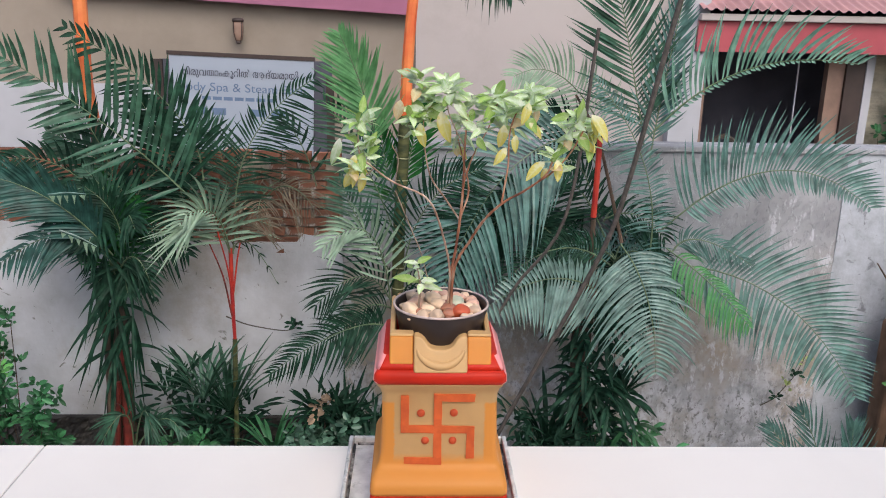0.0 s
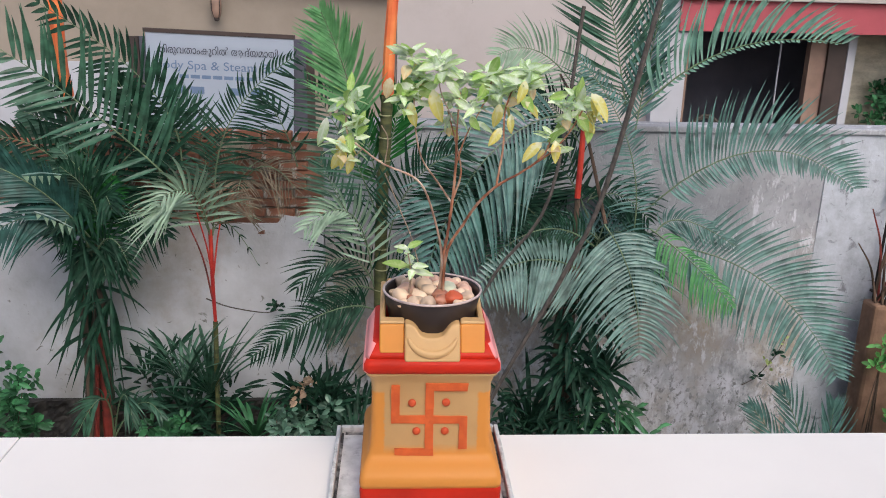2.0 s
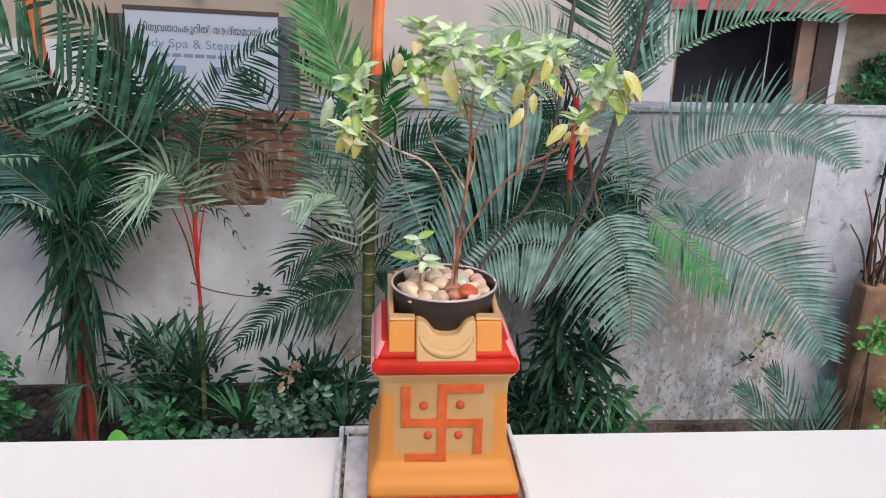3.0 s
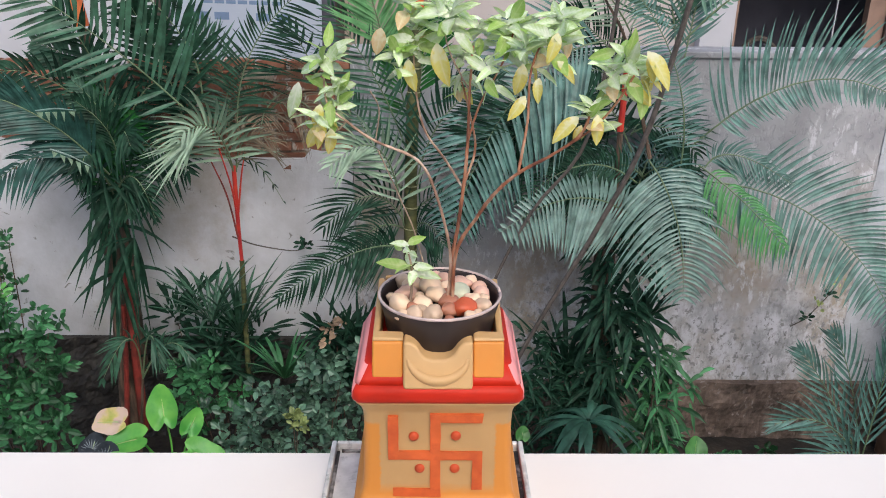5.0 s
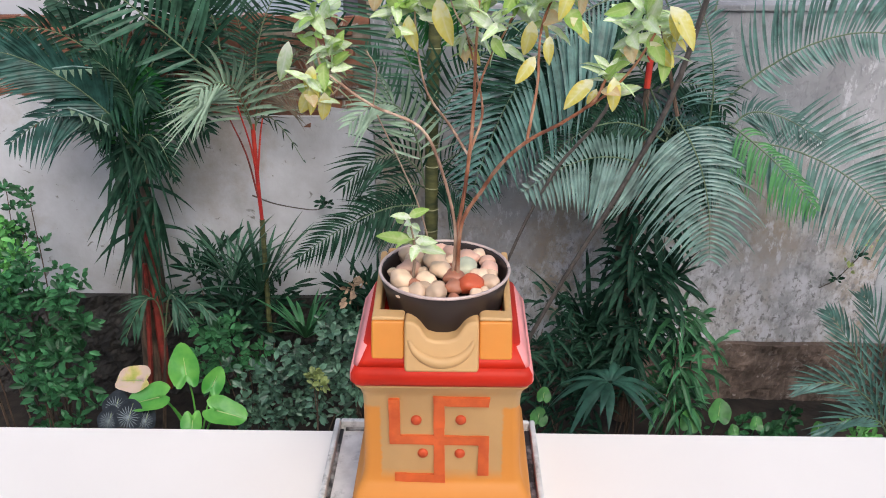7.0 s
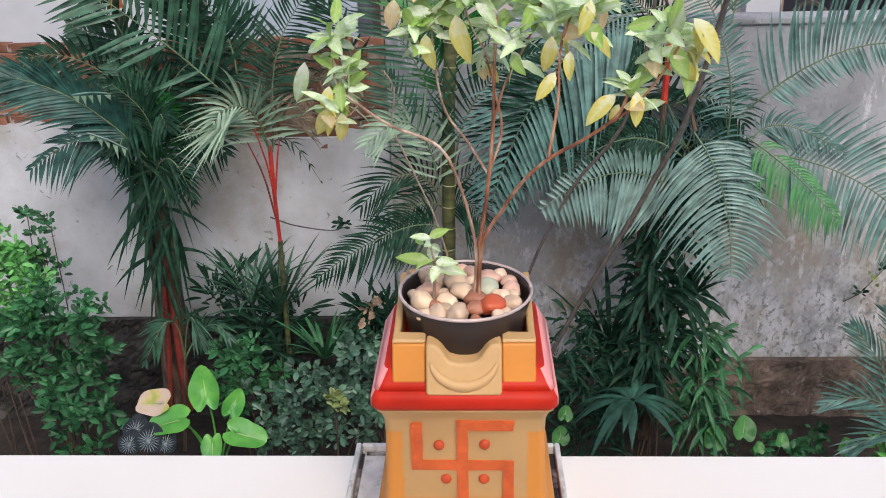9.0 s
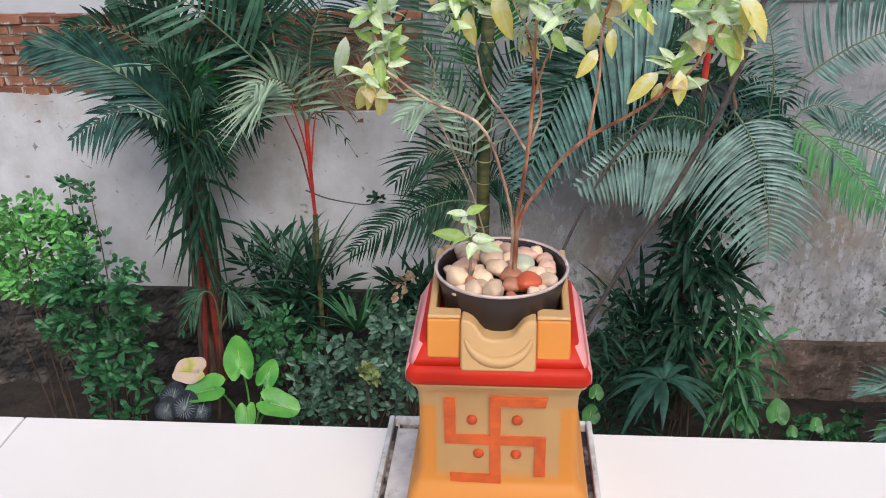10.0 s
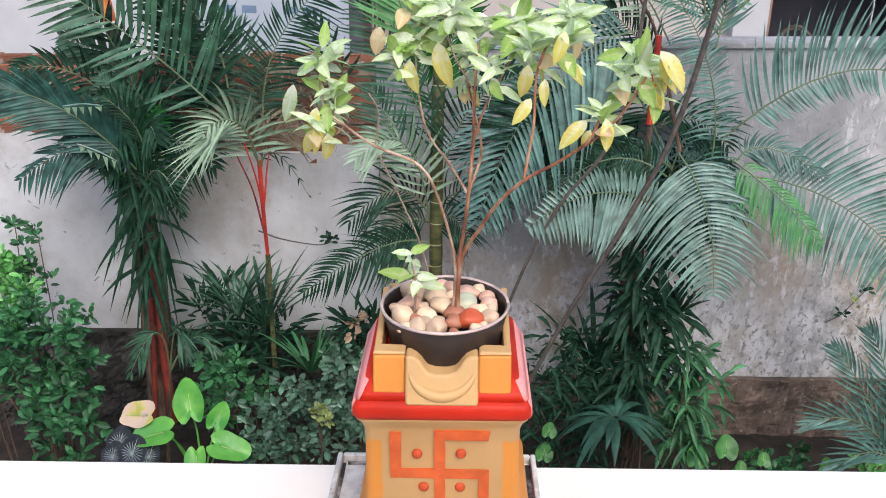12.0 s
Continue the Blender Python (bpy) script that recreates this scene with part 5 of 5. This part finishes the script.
part("plinth_band", frustum([(PZ, 0.1135, -0.132, 0.10), (0.0, 0.1145, -0.133, 0.10), (0.006, 0.1135, -0.132, 0.10)]), RED_GLAZE, planter, "red band round the foot")
part("body", frustum([(0.006, 0.114, -0.132, 0.10), (0.012, 0.1148, -0.1325, 0.10), (0.022, 0.114, -0.131, 0.10), (0.030, 0.1115, -0.125, 0.097), (0.037, 0.1075, -0.113, 0.093), (0.043, 0.1035, -0.1015, 0.088),
                      (0.05, 0.1012, -0.0985, 0.085), (0.062, 0.099, -0.097, 0.082), (0.08, 0.0977, -0.0965, 0.081), (0.1, 0.097, -0.096, 0.08), (0.15, 0.0955, -0.094, 0.08), (0.172, 0.0962, -0.094, 0.08),
                      (0.183, 0.0995, -0.097, 0.084), (0.190, 0.1045, -0.1015, 0.089), (0.194, 0.106, -0.102, 0.09)], 0.01), BODY_GLAZE, planter, "cream body with brushed orange corners and plinth", True)
eave = part("eave", frustum([(0.194, 0.1065, -0.103, 0.092), (0.199, 0.1095, -0.106, 0.095), (0.210, 0.109, -0.1055, 0.0945), (0.217, 0.105, -0.1, 0.091)], 0.011), [SIDE_SHEEN_GLAZE, RED_GLAZE], planter, "roof edge, bright red in front, sky sheen painted pink on its sides", True)
roof = part("roof", frustum([(0.2165, 0.1055, -0.0985, 0.0915), (0.224, 0.101, -0.092, 0.09), (0.237, 0.094, -0.082, 0.088)], 0.011), [SIDE_SHEEN_GLAZE, RED_GLAZE], planter, "glazed roof, red in front, sky sheen painted pink on its sides", True)
# Faces turned sideways get the pink that paints sky reflection on the glaze.
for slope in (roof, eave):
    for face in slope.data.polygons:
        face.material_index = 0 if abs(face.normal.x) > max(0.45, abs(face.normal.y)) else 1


def front_piece(name, outline, y0, y1, mat, bevel=0.003, label=""):
    b = bmesh.new()
    vs = [b.verts.new((x, y0, z - PZ)) for x, z in outline]
    f = b.faces.new(vs)
    ext = bmesh.ops.extrude_face_region(b, geom=[f])
    bmesh.ops.translate(b, vec=(0, y1 - y0, 0), verts=[e for e in ext["geom"] if isinstance(e, bmesh.types.BMVert)])
    for v in b.verts:
        v.co.y += 0.42 * (v.co.z + PZ - 0.226)
    ob = part(name, b, mat, planter, label, True)
    soft = ob.modifiers.new("soft_edges", "BEVEL")
    soft.width, soft.segments, soft.angle_limit, soft.harden_normals = bevel, 3, radians(35), True
    return ob


NOTCH = [(0.037, 0.2705), (0.031, 0.2685), (0.0255, 0.2635), (0.0215, 0.2575), (0.0165, 0.2525), (0.0075, 0.25)]
notch = NOTCH + [(-x, z) for x, z in NOTCH[::-1]]
for sx in (-1, 1):
    a, c = sorted((sx * 0.0442, sx * 0.0835))
    front_piece("collar_block", [(a, 0.224), (c, 0.224), (c, 0.2665), (a, 0.2665)], -0.0915, -0.0735, ORANGE, 0.003, "raised orange block")
    front_piece("block_cap", [(a, 0.2667), (c, 0.2667), (c, 0.2705), (a + 0.001, 0.2715)], -0.0912, -0.0725, CREAM, 0.0025, "pale worn top edge")
low = [(x * 0.98, z - 0.001) for x, z in notch]
front_piece("spout_panel", [(-0.044, 0.214), (0.044, 0.214), (0.044, 0.2695)] + low + [(-0.044, 0.2695)], -0.0995, -0.0735, CREAM, 0.004, "cream panel with a lip")
lip = [(0.040 * math.cos(radians(a)), -0.0985 + 0.42 * (0.0325 + 0.034 * math.sin(radians(a))), 0.2585 - PZ + 0.034 * math.sin(radians(a))) for a in range(195, 346, 15)]
crescent = tube(lip, 0.0068, 0.0068, 12, 3)
rings = len(crescent[0]) // 12
for k in range(rings):
    ring = crescent[0][12 * k:12 * k + 12]
    mid = sum(ring, V()) / 12
    swell = 0.25 + 0.75 * math.sin(math.pi * k / (rings - 1)) ** 0.7
    crescent[0][12 * k:12 * k + 12] = [mid + (q - mid) * swell for q in ring]
part("lip", crescent, CREAM, planter, "raised crescent lip", True)
for sx in (-1, 1):
    b = box(-0.0045, -0.056, 0.2375 - PZ, 0.0045, 0.078, 0.266 - PZ, 0.003)
    for v in b.verts:
        if v.co.z > 0.255 - PZ:
            v.co.z += 0.02 * max(0, min(1, (v.co.y + 0.05) / 0.09))
        v.co.x += sx * 0.0795
    part("collar_side", b, CREAM, planter)
part("collar_back", box(-0.0745, 0.0715, 0.2375 - PZ, 0.0685, 0.078, 0.291 - PZ, 0.004), CREAM, planter)

# the raised motif and its four dots
cx, cz, w, hx, hz = -0.003, 0.1105, 0.0068, 0.0615, 0.064
arms = [(-w, hz), (hx, hz - 0.001), (hx - 0.001, hz - 2 * w), (w, hz - 2 * w + 0.001), (w, w), (hx, w - 0.001), (hx, 0.012 - hz), (hx - 2 * w, 0.012 - hz), (hx - 2 * w + 0.001, -w), (w, -w),
        (w + 0.0006, -hz), (0.006 - hx, 0.002 - hz), (0.006 - hx, 1.9 * w - hz), (-w, 1.8 * w - hz), (-w, -w), (-hx, -w + 0.001), (0.0005 - hx, hz - 0.004), (2 * w - hx, hz - 0.004), (2 * w - hx, w), (-w, w)]
mb = bmesh.new()
wr = random.Random(12)
outline = []
for k, a in enumerate(arms):
    c = arms[(k + 1) % len(arms)]
    for i in range(4):
        f = i / 4
        outline.append((cx + a[0] + (c[0] - a[0]) * f + wr.uniform(-0.0004, 0.0004), cz + a[1] + (c[1] - a[1]) * f + wr.uniform(-0.0004, 0.0004)))
face = mb.faces.new([mb.verts.new((x, -0.093, z - PZ)) for x, z in outline])
ext = bmesh.ops.extrude_face_region(mb, geom=[face])
bmesh.ops.translate(mb, vec=(0, -0.0052, 0), verts=[e for e in ext["geom"] if isinstance(e, bmesh.types.BMVert)])
bmesh.ops.triangulate(mb, faces=[q for q in mb.faces if len(q.verts) > 4])
for v in mb.verts:
    v.co.y -= 0.075 * max(0.0, 0.09 - (v.co.z + PZ))
part("motif", mb, MOTIF, planter, "raised red-orange motif of crossed hooked bars")
for x, z in ((-0.031, 0.14), (0.0235, 0.141), (-0.0235, 0.09), (0.0225, 0.09)):
    b = bmesh.new()
    bmesh.ops.create_uvsphere(b, u_segments=14, v_segments=8, radius=0.0068)
    for v in b.verts:
        v.co = V((v.co.x + x, v.co.y * 0.7 - 0.0965, v.co.z + z - PZ))
    part("motif_dot", b, DOT, planter, "", True)


def lathe(profile, n=40):
    vs, fs = [], []
    for r, z in profile:
        for k in range(n):
            a = 2 * math.pi * k / n
            vs.append(V((r * math.cos(a), r * math.sin(a), z)))
    for i in range(len(profile) - 1):
        for k in range(n):
            j = (k + 1) % n
            fs.append((i * n + k, i * n + j, (i + 1) * n + j, (i + 1) * n + k))
    return vs, fs


POT_RIM = plain("pot_rim_highlight", (0.58, 0.45, 0.42), 0.2, scale=40, rough=0.5)
pot = thing("flower_pot", "black plastic flower pot set in the planter", "pot", (0, 0, 0.256))
part("shell", lathe([(0.0, -0.032), (0.062, -0.032), (0.066, -0.015), (0.0715, -0.004), (0.0735, 0.01), (0.075, 0.02), (0.0785, 0.032), (0.0808, 0.0405), (0.0808, 0.043), (0.0785, 0.0435), (0.077, 0.041), (0.0745, 0.02), (0.072, 0.0)]), BLACK_POT, pot, "", True)
# Thin pale ring paints the highlight along the pot's rim.
ringv = [(0.0803 * math.cos(2 * math.pi * k / 36), 0.0803 * math.sin(2 * math.pi * k / 36), 0.0436) for k in range(37)]
part("rim", tube(ringv, 0.0021, 0.0021, 6, 1), POT_RIM, pot, "pot rim with its highlight painted pale", True)
part("soil", lathe([(0.0, 0.024), (0.04, 0.0225), (0.0735, 0.019)], 30), POT_SOIL, pot, "dark potting soil", True)
rnd = random.Random(5)
PEBBLES = []
base_sets = [(-0.012, 0.028, 0.0175, 0), (-0.004, 0.004, 0.0165, 0), (-0.052, -0.022, 0.0155, 0), (-0.022, -0.022, 0.0155, 0), (0.012, -0.038, 0.014, 2), (0.032, -0.034, 0.0165, 3),
             (0.026, 0.01, 0.017, 5), (0.043, -0.008, 0.0135, 0), (0.056, -0.028, 0.0145, 4), (0.03, 0.04, 0.016, 1), (-0.046, 0.006, 0.0155, 1), (-0.008, -0.055, 0.0155, 4),
             (-0.033, -0.05, 0.013, 4), (0.056, 0.014, 0.013, 1), (0.012, -0.014, 0.0145, 2), (-0.038, 0.034, 0.0155, 0), (0.008, 0.056, 0.014, 1), (-0.016, 0.054, 0.013, 0)]
for x, y, r, c in base_sets:
    PEBBLES.append((x, y, r * 0.87, c))
while len(PEBBLES) < 56:
    a, d = rnd.uniform(0, 6.28), 0.07 * math.sqrt(rnd.random())
    x, y, r = d * math.cos(a), d * math.sin(a), rnd.uniform(0.0075, 0.0115)
    if all((x - q[0]) ** 2 + (y - q[1]) ** 2 > (0.66 * (r + q[2])) ** 2 for q in PEBBLES):
        PEBBLES.append((x, y, r, rnd.choice((0, 0, 1, 1, 2, 4))))
    elif rnd.random() < 0.0015:
        break
for i, (x, y, r, c) in enumerate(PEBBLES):
    b = bmesh.new()
    bmesh.ops.create_icosphere(b, subdivisions=3, radius=1)
    sx, sy, sz = rnd.uniform(0.95, 1.3), rnd.uniform(0.8, 1.05), rnd.uniform(0.72, 0.95)
    turn = rnd.uniform(-0.9, 0.9)
    for v in b.verts:
        k = 1 + 0.3 * noise.noise(v.co * 1.1 + V((i * 3.1, 0, 0)))
        q = V((v.co.x * sx, v.co.y * sy, v.co.z * sz)) * k * r
        v.co = V((q.x * math.cos(turn) - q.y * math.sin(turn), q.x * math.sin(turn) + q.y * math.cos(turn), q.z))
    names = ("smooth cream pebble", "smooth pinkish pebble", "smooth brown pebble", "smooth brick-red pebble", "smooth grey-pink pebble", "smooth pale greenish pebble")
    p = part("pebble", b, PEB[c], None, "", True)
    p.location = (x, y, 0.256 + 0.031 + r * 0.55)
    tagged(p, names[c] + " on the soil in the pot", "pebble", "pebbles in the flower pot")

# ---- the plant in the pot ----
plant = thing("potted_shrub", "small shrub with pale variegated and yellowing leaves", "plant", (0, 0, 0))
B0 = V((0.012, -0.012, 0.275))
FORK = V((0.015, -0.010, 0.349))
for line, r0, r1, mat in (
    ([B0, FORK, (0.024, 0.000, 0.403), (0.031, 0.000, 0.471), (0.034, 0.010, 0.518), (0.035, 0.020, 0.564), (0.038, 0.020, 0.619)], 0.0052, 0.002, BARK),
    ([B0 + V((-0.004, 0, 0)), (0.013, -0.020, 0.361), (-0.005, -0.020, 0.442), (-0.028, -0.020, 0.487), (-0.079, -0.020, 0.511), (-0.113, -0.020, 0.535), (-0.136, -0.020, 0.559), (-0.137, -0.020, 0.607)], 0.0038, 0.0017, PALE_BARK),
    ([B0 + V((0.004, 0, 0)), (0.020, -0.030, 0.370), (0.043, -0.050, 0.423), (0.063, -0.080, 0.466), (0.089, -0.100, 0.498), (0.121, -0.110, 0.520), (0.149, -0.120, 0.545), (0.160, -0.120, 0.569)], 0.0044, 0.002, BARK),
    ([(0.121, -0.110, 0.520), (0.160, -0.120, 0.551), (0.184, -0.130, 0.583), (0.201, -0.140, 0.621)], 0.0024, 0.0016, BARK),
    ([(0.087, -0.100, 0.498), (0.093, -0.090, 0.531), (0.097, -0.080, 0.555), (0.099, -0.070, 0.604), (0.113, -0.060, 0.643)], 0.003, 0.0016, BARK),
    ([(0.029, 0.000, 0.445), (0.005, 0.030, 0.475), (-0.020, 0.030, 0.512), (-0.031, 0.030, 0.561), (-0.034, 0.030, 0.611)], 0.003, 0.0015, PALE_BARK),
    ([(0.029, 0.000, 0.449), (0.044, 0.030, 0.489), (0.036, 0.050, 0.533), (0.022, 0.060, 0.585)], 0.003, 0.0015, BARK),
    ([(0.033, 0.000, 0.505), (0.047, 0.000, 0.552), (0.073, 0.000, 0.603), (0.087, 0.000, 0.646)], 0.0024, 0.0013, BARK),
    ([(-0.007, 0.030, 0.265), (-0.032, 0.030, 0.368), (-0.051, 0.030, 0.418), (-0.079, 0.020, 0.489)], 0.0018, 0.0013, TWIG),
    ([(-0.079, -0.020, 0.511), (-0.074, -0.020, 0.550), (-0.084, -0.020, 0.572)], 0.0016, 0.0012, TWIG),
    ([(-0.113, -0.020, 0.535), (-0.127, -0.020, 0.523), (-0.142, -0.020, 0.533)], 0.0016, 0.0012, TWIG),
    ([(0.035, 0.020, 0.564), (0.009, 0.000, 0.616), (0.003, 0.000, 0.646)], 0.0018, 0.0012, TWIG),
):
    part("branch", tube(line, r0 * 0.55, r1 * 0.7, 8, 9, 0.14, 0.12), mat, plant, smooth=True)


def leaf_mesh(name, mat, wide=0.42, curl=0.18):
    """A pointed oval leaf of length 1 along x, folded a little along its midrib."""
    vs, fs = [], []
    n = 9
    for i in range(n):
        s = i / (n - 1)
        w = wide * (math.sin(math.pi * min(1, s ** 0.85)) ** 0.8) * 0.5 + 0.012
        z = -curl * s * s
        for k, j in enumerate((-1, -0.5, 0, 0.5, 1)):
            vs.append(V((s, j * w, z + 0.28 * abs(j) * w - 0.03 * math.sin(s * 14) * abs(j) * wide)))
    for i in range(n - 1):
        for k in range(4):
            a = i * 5 + k
            fs.append((a, a + 1, a + 6, a + 5))
    me = bpy.data.meshes.new(name)
    me.from_pydata([tuple(v) for v in vs], [], fs)
    uv = me.uv_layers.new(name="UVMap")
    for loop in me.loops:
        uv.data[loop.index].uv = ((loop.vertex_index // 5) / (n - 1), (loop.vertex_index % 5) / 4)
    me.materials.append(mat)
    me.polygons.foreach_set("use_smooth", [True] * len(me.polygons))
    return me


LEAVES = {"p": leaf_mesh("pale_leaf", LEAF_PALE, 0.4), "q": leaf_mesh("pale_leaf_narrow", LEAF_PALE, 0.3, 0.3), "l": leaf_mesh("lime_leaf", LEAF_LIME, 0.4),
          "y": leaf_mesh("yellow_leaf", LEAF_YELLOW, 0.41, 0.3), "k": leaf_mesh("pink_leaf", LEAF_PINK, 0.5, 0.2)}


def leaf(at, d, size, kind, roll=0.0, owner=None, normal=(0, -0.6, 0.8)):
    d = V(d).normalized()
    n = V(normal)
    n = n - d * n.dot(d)
    if n.length < 0.05:
        n = d.orthogonal()
    n.normalize()
    turn = Matrix((d, n.cross(d), n)).transposed().to_quaternion() @ Euler((roll, 0, 0)).to_quaternion()
    o = new("leaf", LEAVES[kind])
    o.parent = owner or plant
    o.matrix_basis = Matrix.LocRotScale(V(at), turn, (size, size, size))
    return o


def whorl(at, n, size, kinds, seed, rise=0.35, owner=None):
    """A tuft of leaves round a shoot's end: pale young ones spread out, older ones hang."""
    r = random.Random(seed)
    for i in range(n):
        a = i * 2.4 + r.uniform(-0.3, 0.3)
        k = kinds[i % len(kinds)]
        z = rise * r.uniform(-0.8, 1.8) if k != "y" else r.uniform(-1.6, -0.4)
        leaf(V(at) + V((r.uniform(-0.006, 0.006), 0, 0.014 * (i / n) - 0.008)), (math.cos(a), math.sin(a) * 0.8, z), size * r.uniform(0.65, 1.1), k, r.uniform(-0.5, 0.5), owner,
             (r.uniform(-0.7, 0.7), r.uniform(-1.0, 0.2), 0.8))


for at, n, size, kinds, seed in (
    ((-0.135, -0.020, 0.610), 9, 0.05, "pplpq", 1), ((-0.130, -0.020, 0.572), 8, 0.045, "plpq", 2), ((-0.146, -0.030, 0.542), 7, 0.042, "pqy", 3), ((-0.126, -0.010, 0.554), 6, 0.04, "pl", 4),
    ((-0.033, 0.020, 0.622), 9, 0.055, "plpl", 5), ((-0.027, 0.040, 0.641), 9, 0.052, "pqpl", 6), ((0.009, 0.000, 0.659), 10, 0.055, "pqp", 7), ((0.031, 0.030, 0.607), 8, 0.05, "pqp", 8),
    ((0.023, 0.060, 0.572), 6, 0.042, "pq", 9), ((0.047, 0.030, 0.642), 8, 0.05, "ppq", 10), ((0.081, 0.000, 0.637), 10, 0.055, "plp", 11), ((0.099, -0.060, 0.629), 9, 0.055, "pqp", 12),
    ((0.121, -0.070, 0.639), 8, 0.052, "pql", 13), ((0.136, -0.030, 0.656), 8, 0.05, "pq", 14), ((0.175, -0.120, 0.617), 8, 0.046, "pqp", 15), ((0.194, -0.130, 0.627), 9, 0.046, "pqpl", 16),
    ((0.211, -0.130, 0.613), 7, 0.044, "pqy", 17), ((0.161, -0.120, 0.572), 9, 0.045, "pplq", 18), ((-0.054, 0.000, 0.613), 6, 0.045, "pl", 19), ((0.056, -0.020, 0.601), 6, 0.045, "pq", 20),
    ((-0.041, 0.030, 0.673), 9, 0.05, "pqlp", 21), ((0.003, 0.020, 0.666), 8, 0.05, "pqp", 22), ((0.077, 0.000, 0.649), 8, 0.05, "plp", 23), ((0.139, -0.030, 0.656), 8, 0.05, "pqp", 24),
):
    whorl(at, n + 5, size * 0.7, kinds, seed, 0.55)
    whorl(V(at) - V((0, 0, 0.014)), 4, size * 0.72, "plky" if seed % 3 == 0 else "pqlp", seed + 60, -0.7)
for at, to, size, kind in (
    ((-0.006, -0.020, 0.628), (0.003, -0.030, 0.581), 0.062, "y"), ((-0.039, 0.000, 0.606), (-0.036, 0.000, 0.566), 0.048, "y"), ((-0.071, 0.000, 0.642), (-0.077, 0.000, 0.611), 0.045, "k"),
    ((0.089, -0.080, 0.615), (0.084, -0.080, 0.580), 0.05, "y"), ((0.107, -0.080, 0.600), (0.104, -0.090, 0.576), 0.045, "y"), ((0.124, -0.090, 0.650), (0.116, -0.100, 0.621), 0.055, "y"),
    ((0.092, -0.090, 0.582), (0.076, -0.100, 0.558), 0.045, "y"), ((0.125, -0.090, 0.620), (0.145, -0.100, 0.602), 0.045, "y"), ((0.209, -0.140, 0.639), (0.233, -0.160, 0.611), 0.062, "y"),
    ((0.194, -0.140, 0.607), (0.213, -0.150, 0.585), 0.048, "y"), ((0.165, -0.130, 0.571), (0.166, -0.140, 0.542), 0.048, "y"), ((0.147, -0.120, 0.566), (0.119, -0.130, 0.545), 0.05, "y"),
    ((0.210, -0.140, 0.634), (0.218, -0.150, 0.612), 0.042, "y"), ((-0.131, -0.030, 0.529), (-0.132, -0.030, 0.496), 0.042, "y"), ((-0.142, -0.030, 0.534), (-0.162, -0.030, 0.505), 0.042, "y"),
    ((-0.142, -0.030, 0.558), (-0.150, -0.030, 0.529), 0.038, "y"), ((-0.166, -0.030, 0.584), (-0.178, -0.030, 0.540), 0.05, "q"), ((0.151, -0.120, 0.557), (0.143, -0.120, 0.539), 0.034, "y"),
    ((-0.133, -0.020, 0.622), (-0.127, -0.020, 0.649), 0.042, "l"), ((-0.119, -0.020, 0.572), (-0.109, -0.020, 0.593), 0.036, "l"), ((0.084, 0.000, 0.637), (0.085, 0.000, 0.664), 0.045, "l"),
    ((0.191, -0.130, 0.632), (0.197, -0.140, 0.658), 0.048, "l"), ((0.179, -0.130, 0.638), (0.153, -0.130, 0.630), 0.042, "l"),
):
    a, c = V(at), V(to)
    leaf(a, c - a, (c - a).length * 1.05, kind, random.uniform(-0.5, 0.5), None, (0, -1, 0.3))
sprout = thing("seedling", "little seedling with pale green leaves in the pot", "plant", (0, 0, 0))
part("stem", tube([(-0.04, -0.01, 0.278), (-0.036, -0.012, 0.330), (-0.041, -0.012, 0.365)], 0.0022, 0.0012, 6, 4), TWIG, sprout)
whorl((-0.036, -0.014, 0.343), 9, 0.04, "plp", 41, 0.3, sprout)
whorl((-0.043, -0.012, 0.371), 6, 0.026, "pl", 42, 0.4, sprout)

# ---- bricks of the boundary wall, last ----
BRICKS = []
for k in range(4):
    b = box(-0.108, -0.01, -0.032, 0.108, 0.09, 0.032, 0.006, 1)
    r = random.Random(k)
    for v in b.verts:
        v.co += V((r.uniform(-0.004, 0.004), r.uniform(-0.006, 0.006), r.uniform(-0.003, 0.003)))
    me = bpy.data.meshes.new("brick")
    b.to_mesh(me)
    b.free()
    me.materials.append(BRICK)
    BRICKS.append(me)
rnd = random.Random(77)
row, z = 0, BRICK_LOW - 0.113
while z < -0.29:
    x = SEAM - 0.12 - (0.11 if row % 2 else 0)
    while x > -4.6:
        if not (z > -0.38 and -2.4 < x and rnd.random() < 0.25):
            o = new("brick", BRICKS[rnd.randrange(4)])
            o.parent = wall
            o.matrix_basis = Matrix.LocRotScale((x + rnd.uniform(-0.012, 0.012), WALL + 0.018 + rnd.uniform(-0.008, 0.014), z + rnd.uniform(-0.006, 0.006)), Euler((rnd.uniform(-0.05, 0.05), rnd.uniform(-0.025, 0.025), rnd.uniform(-0.04, 0.04))), None)
        x -= 0.226
    z += 0.075
    row += 1
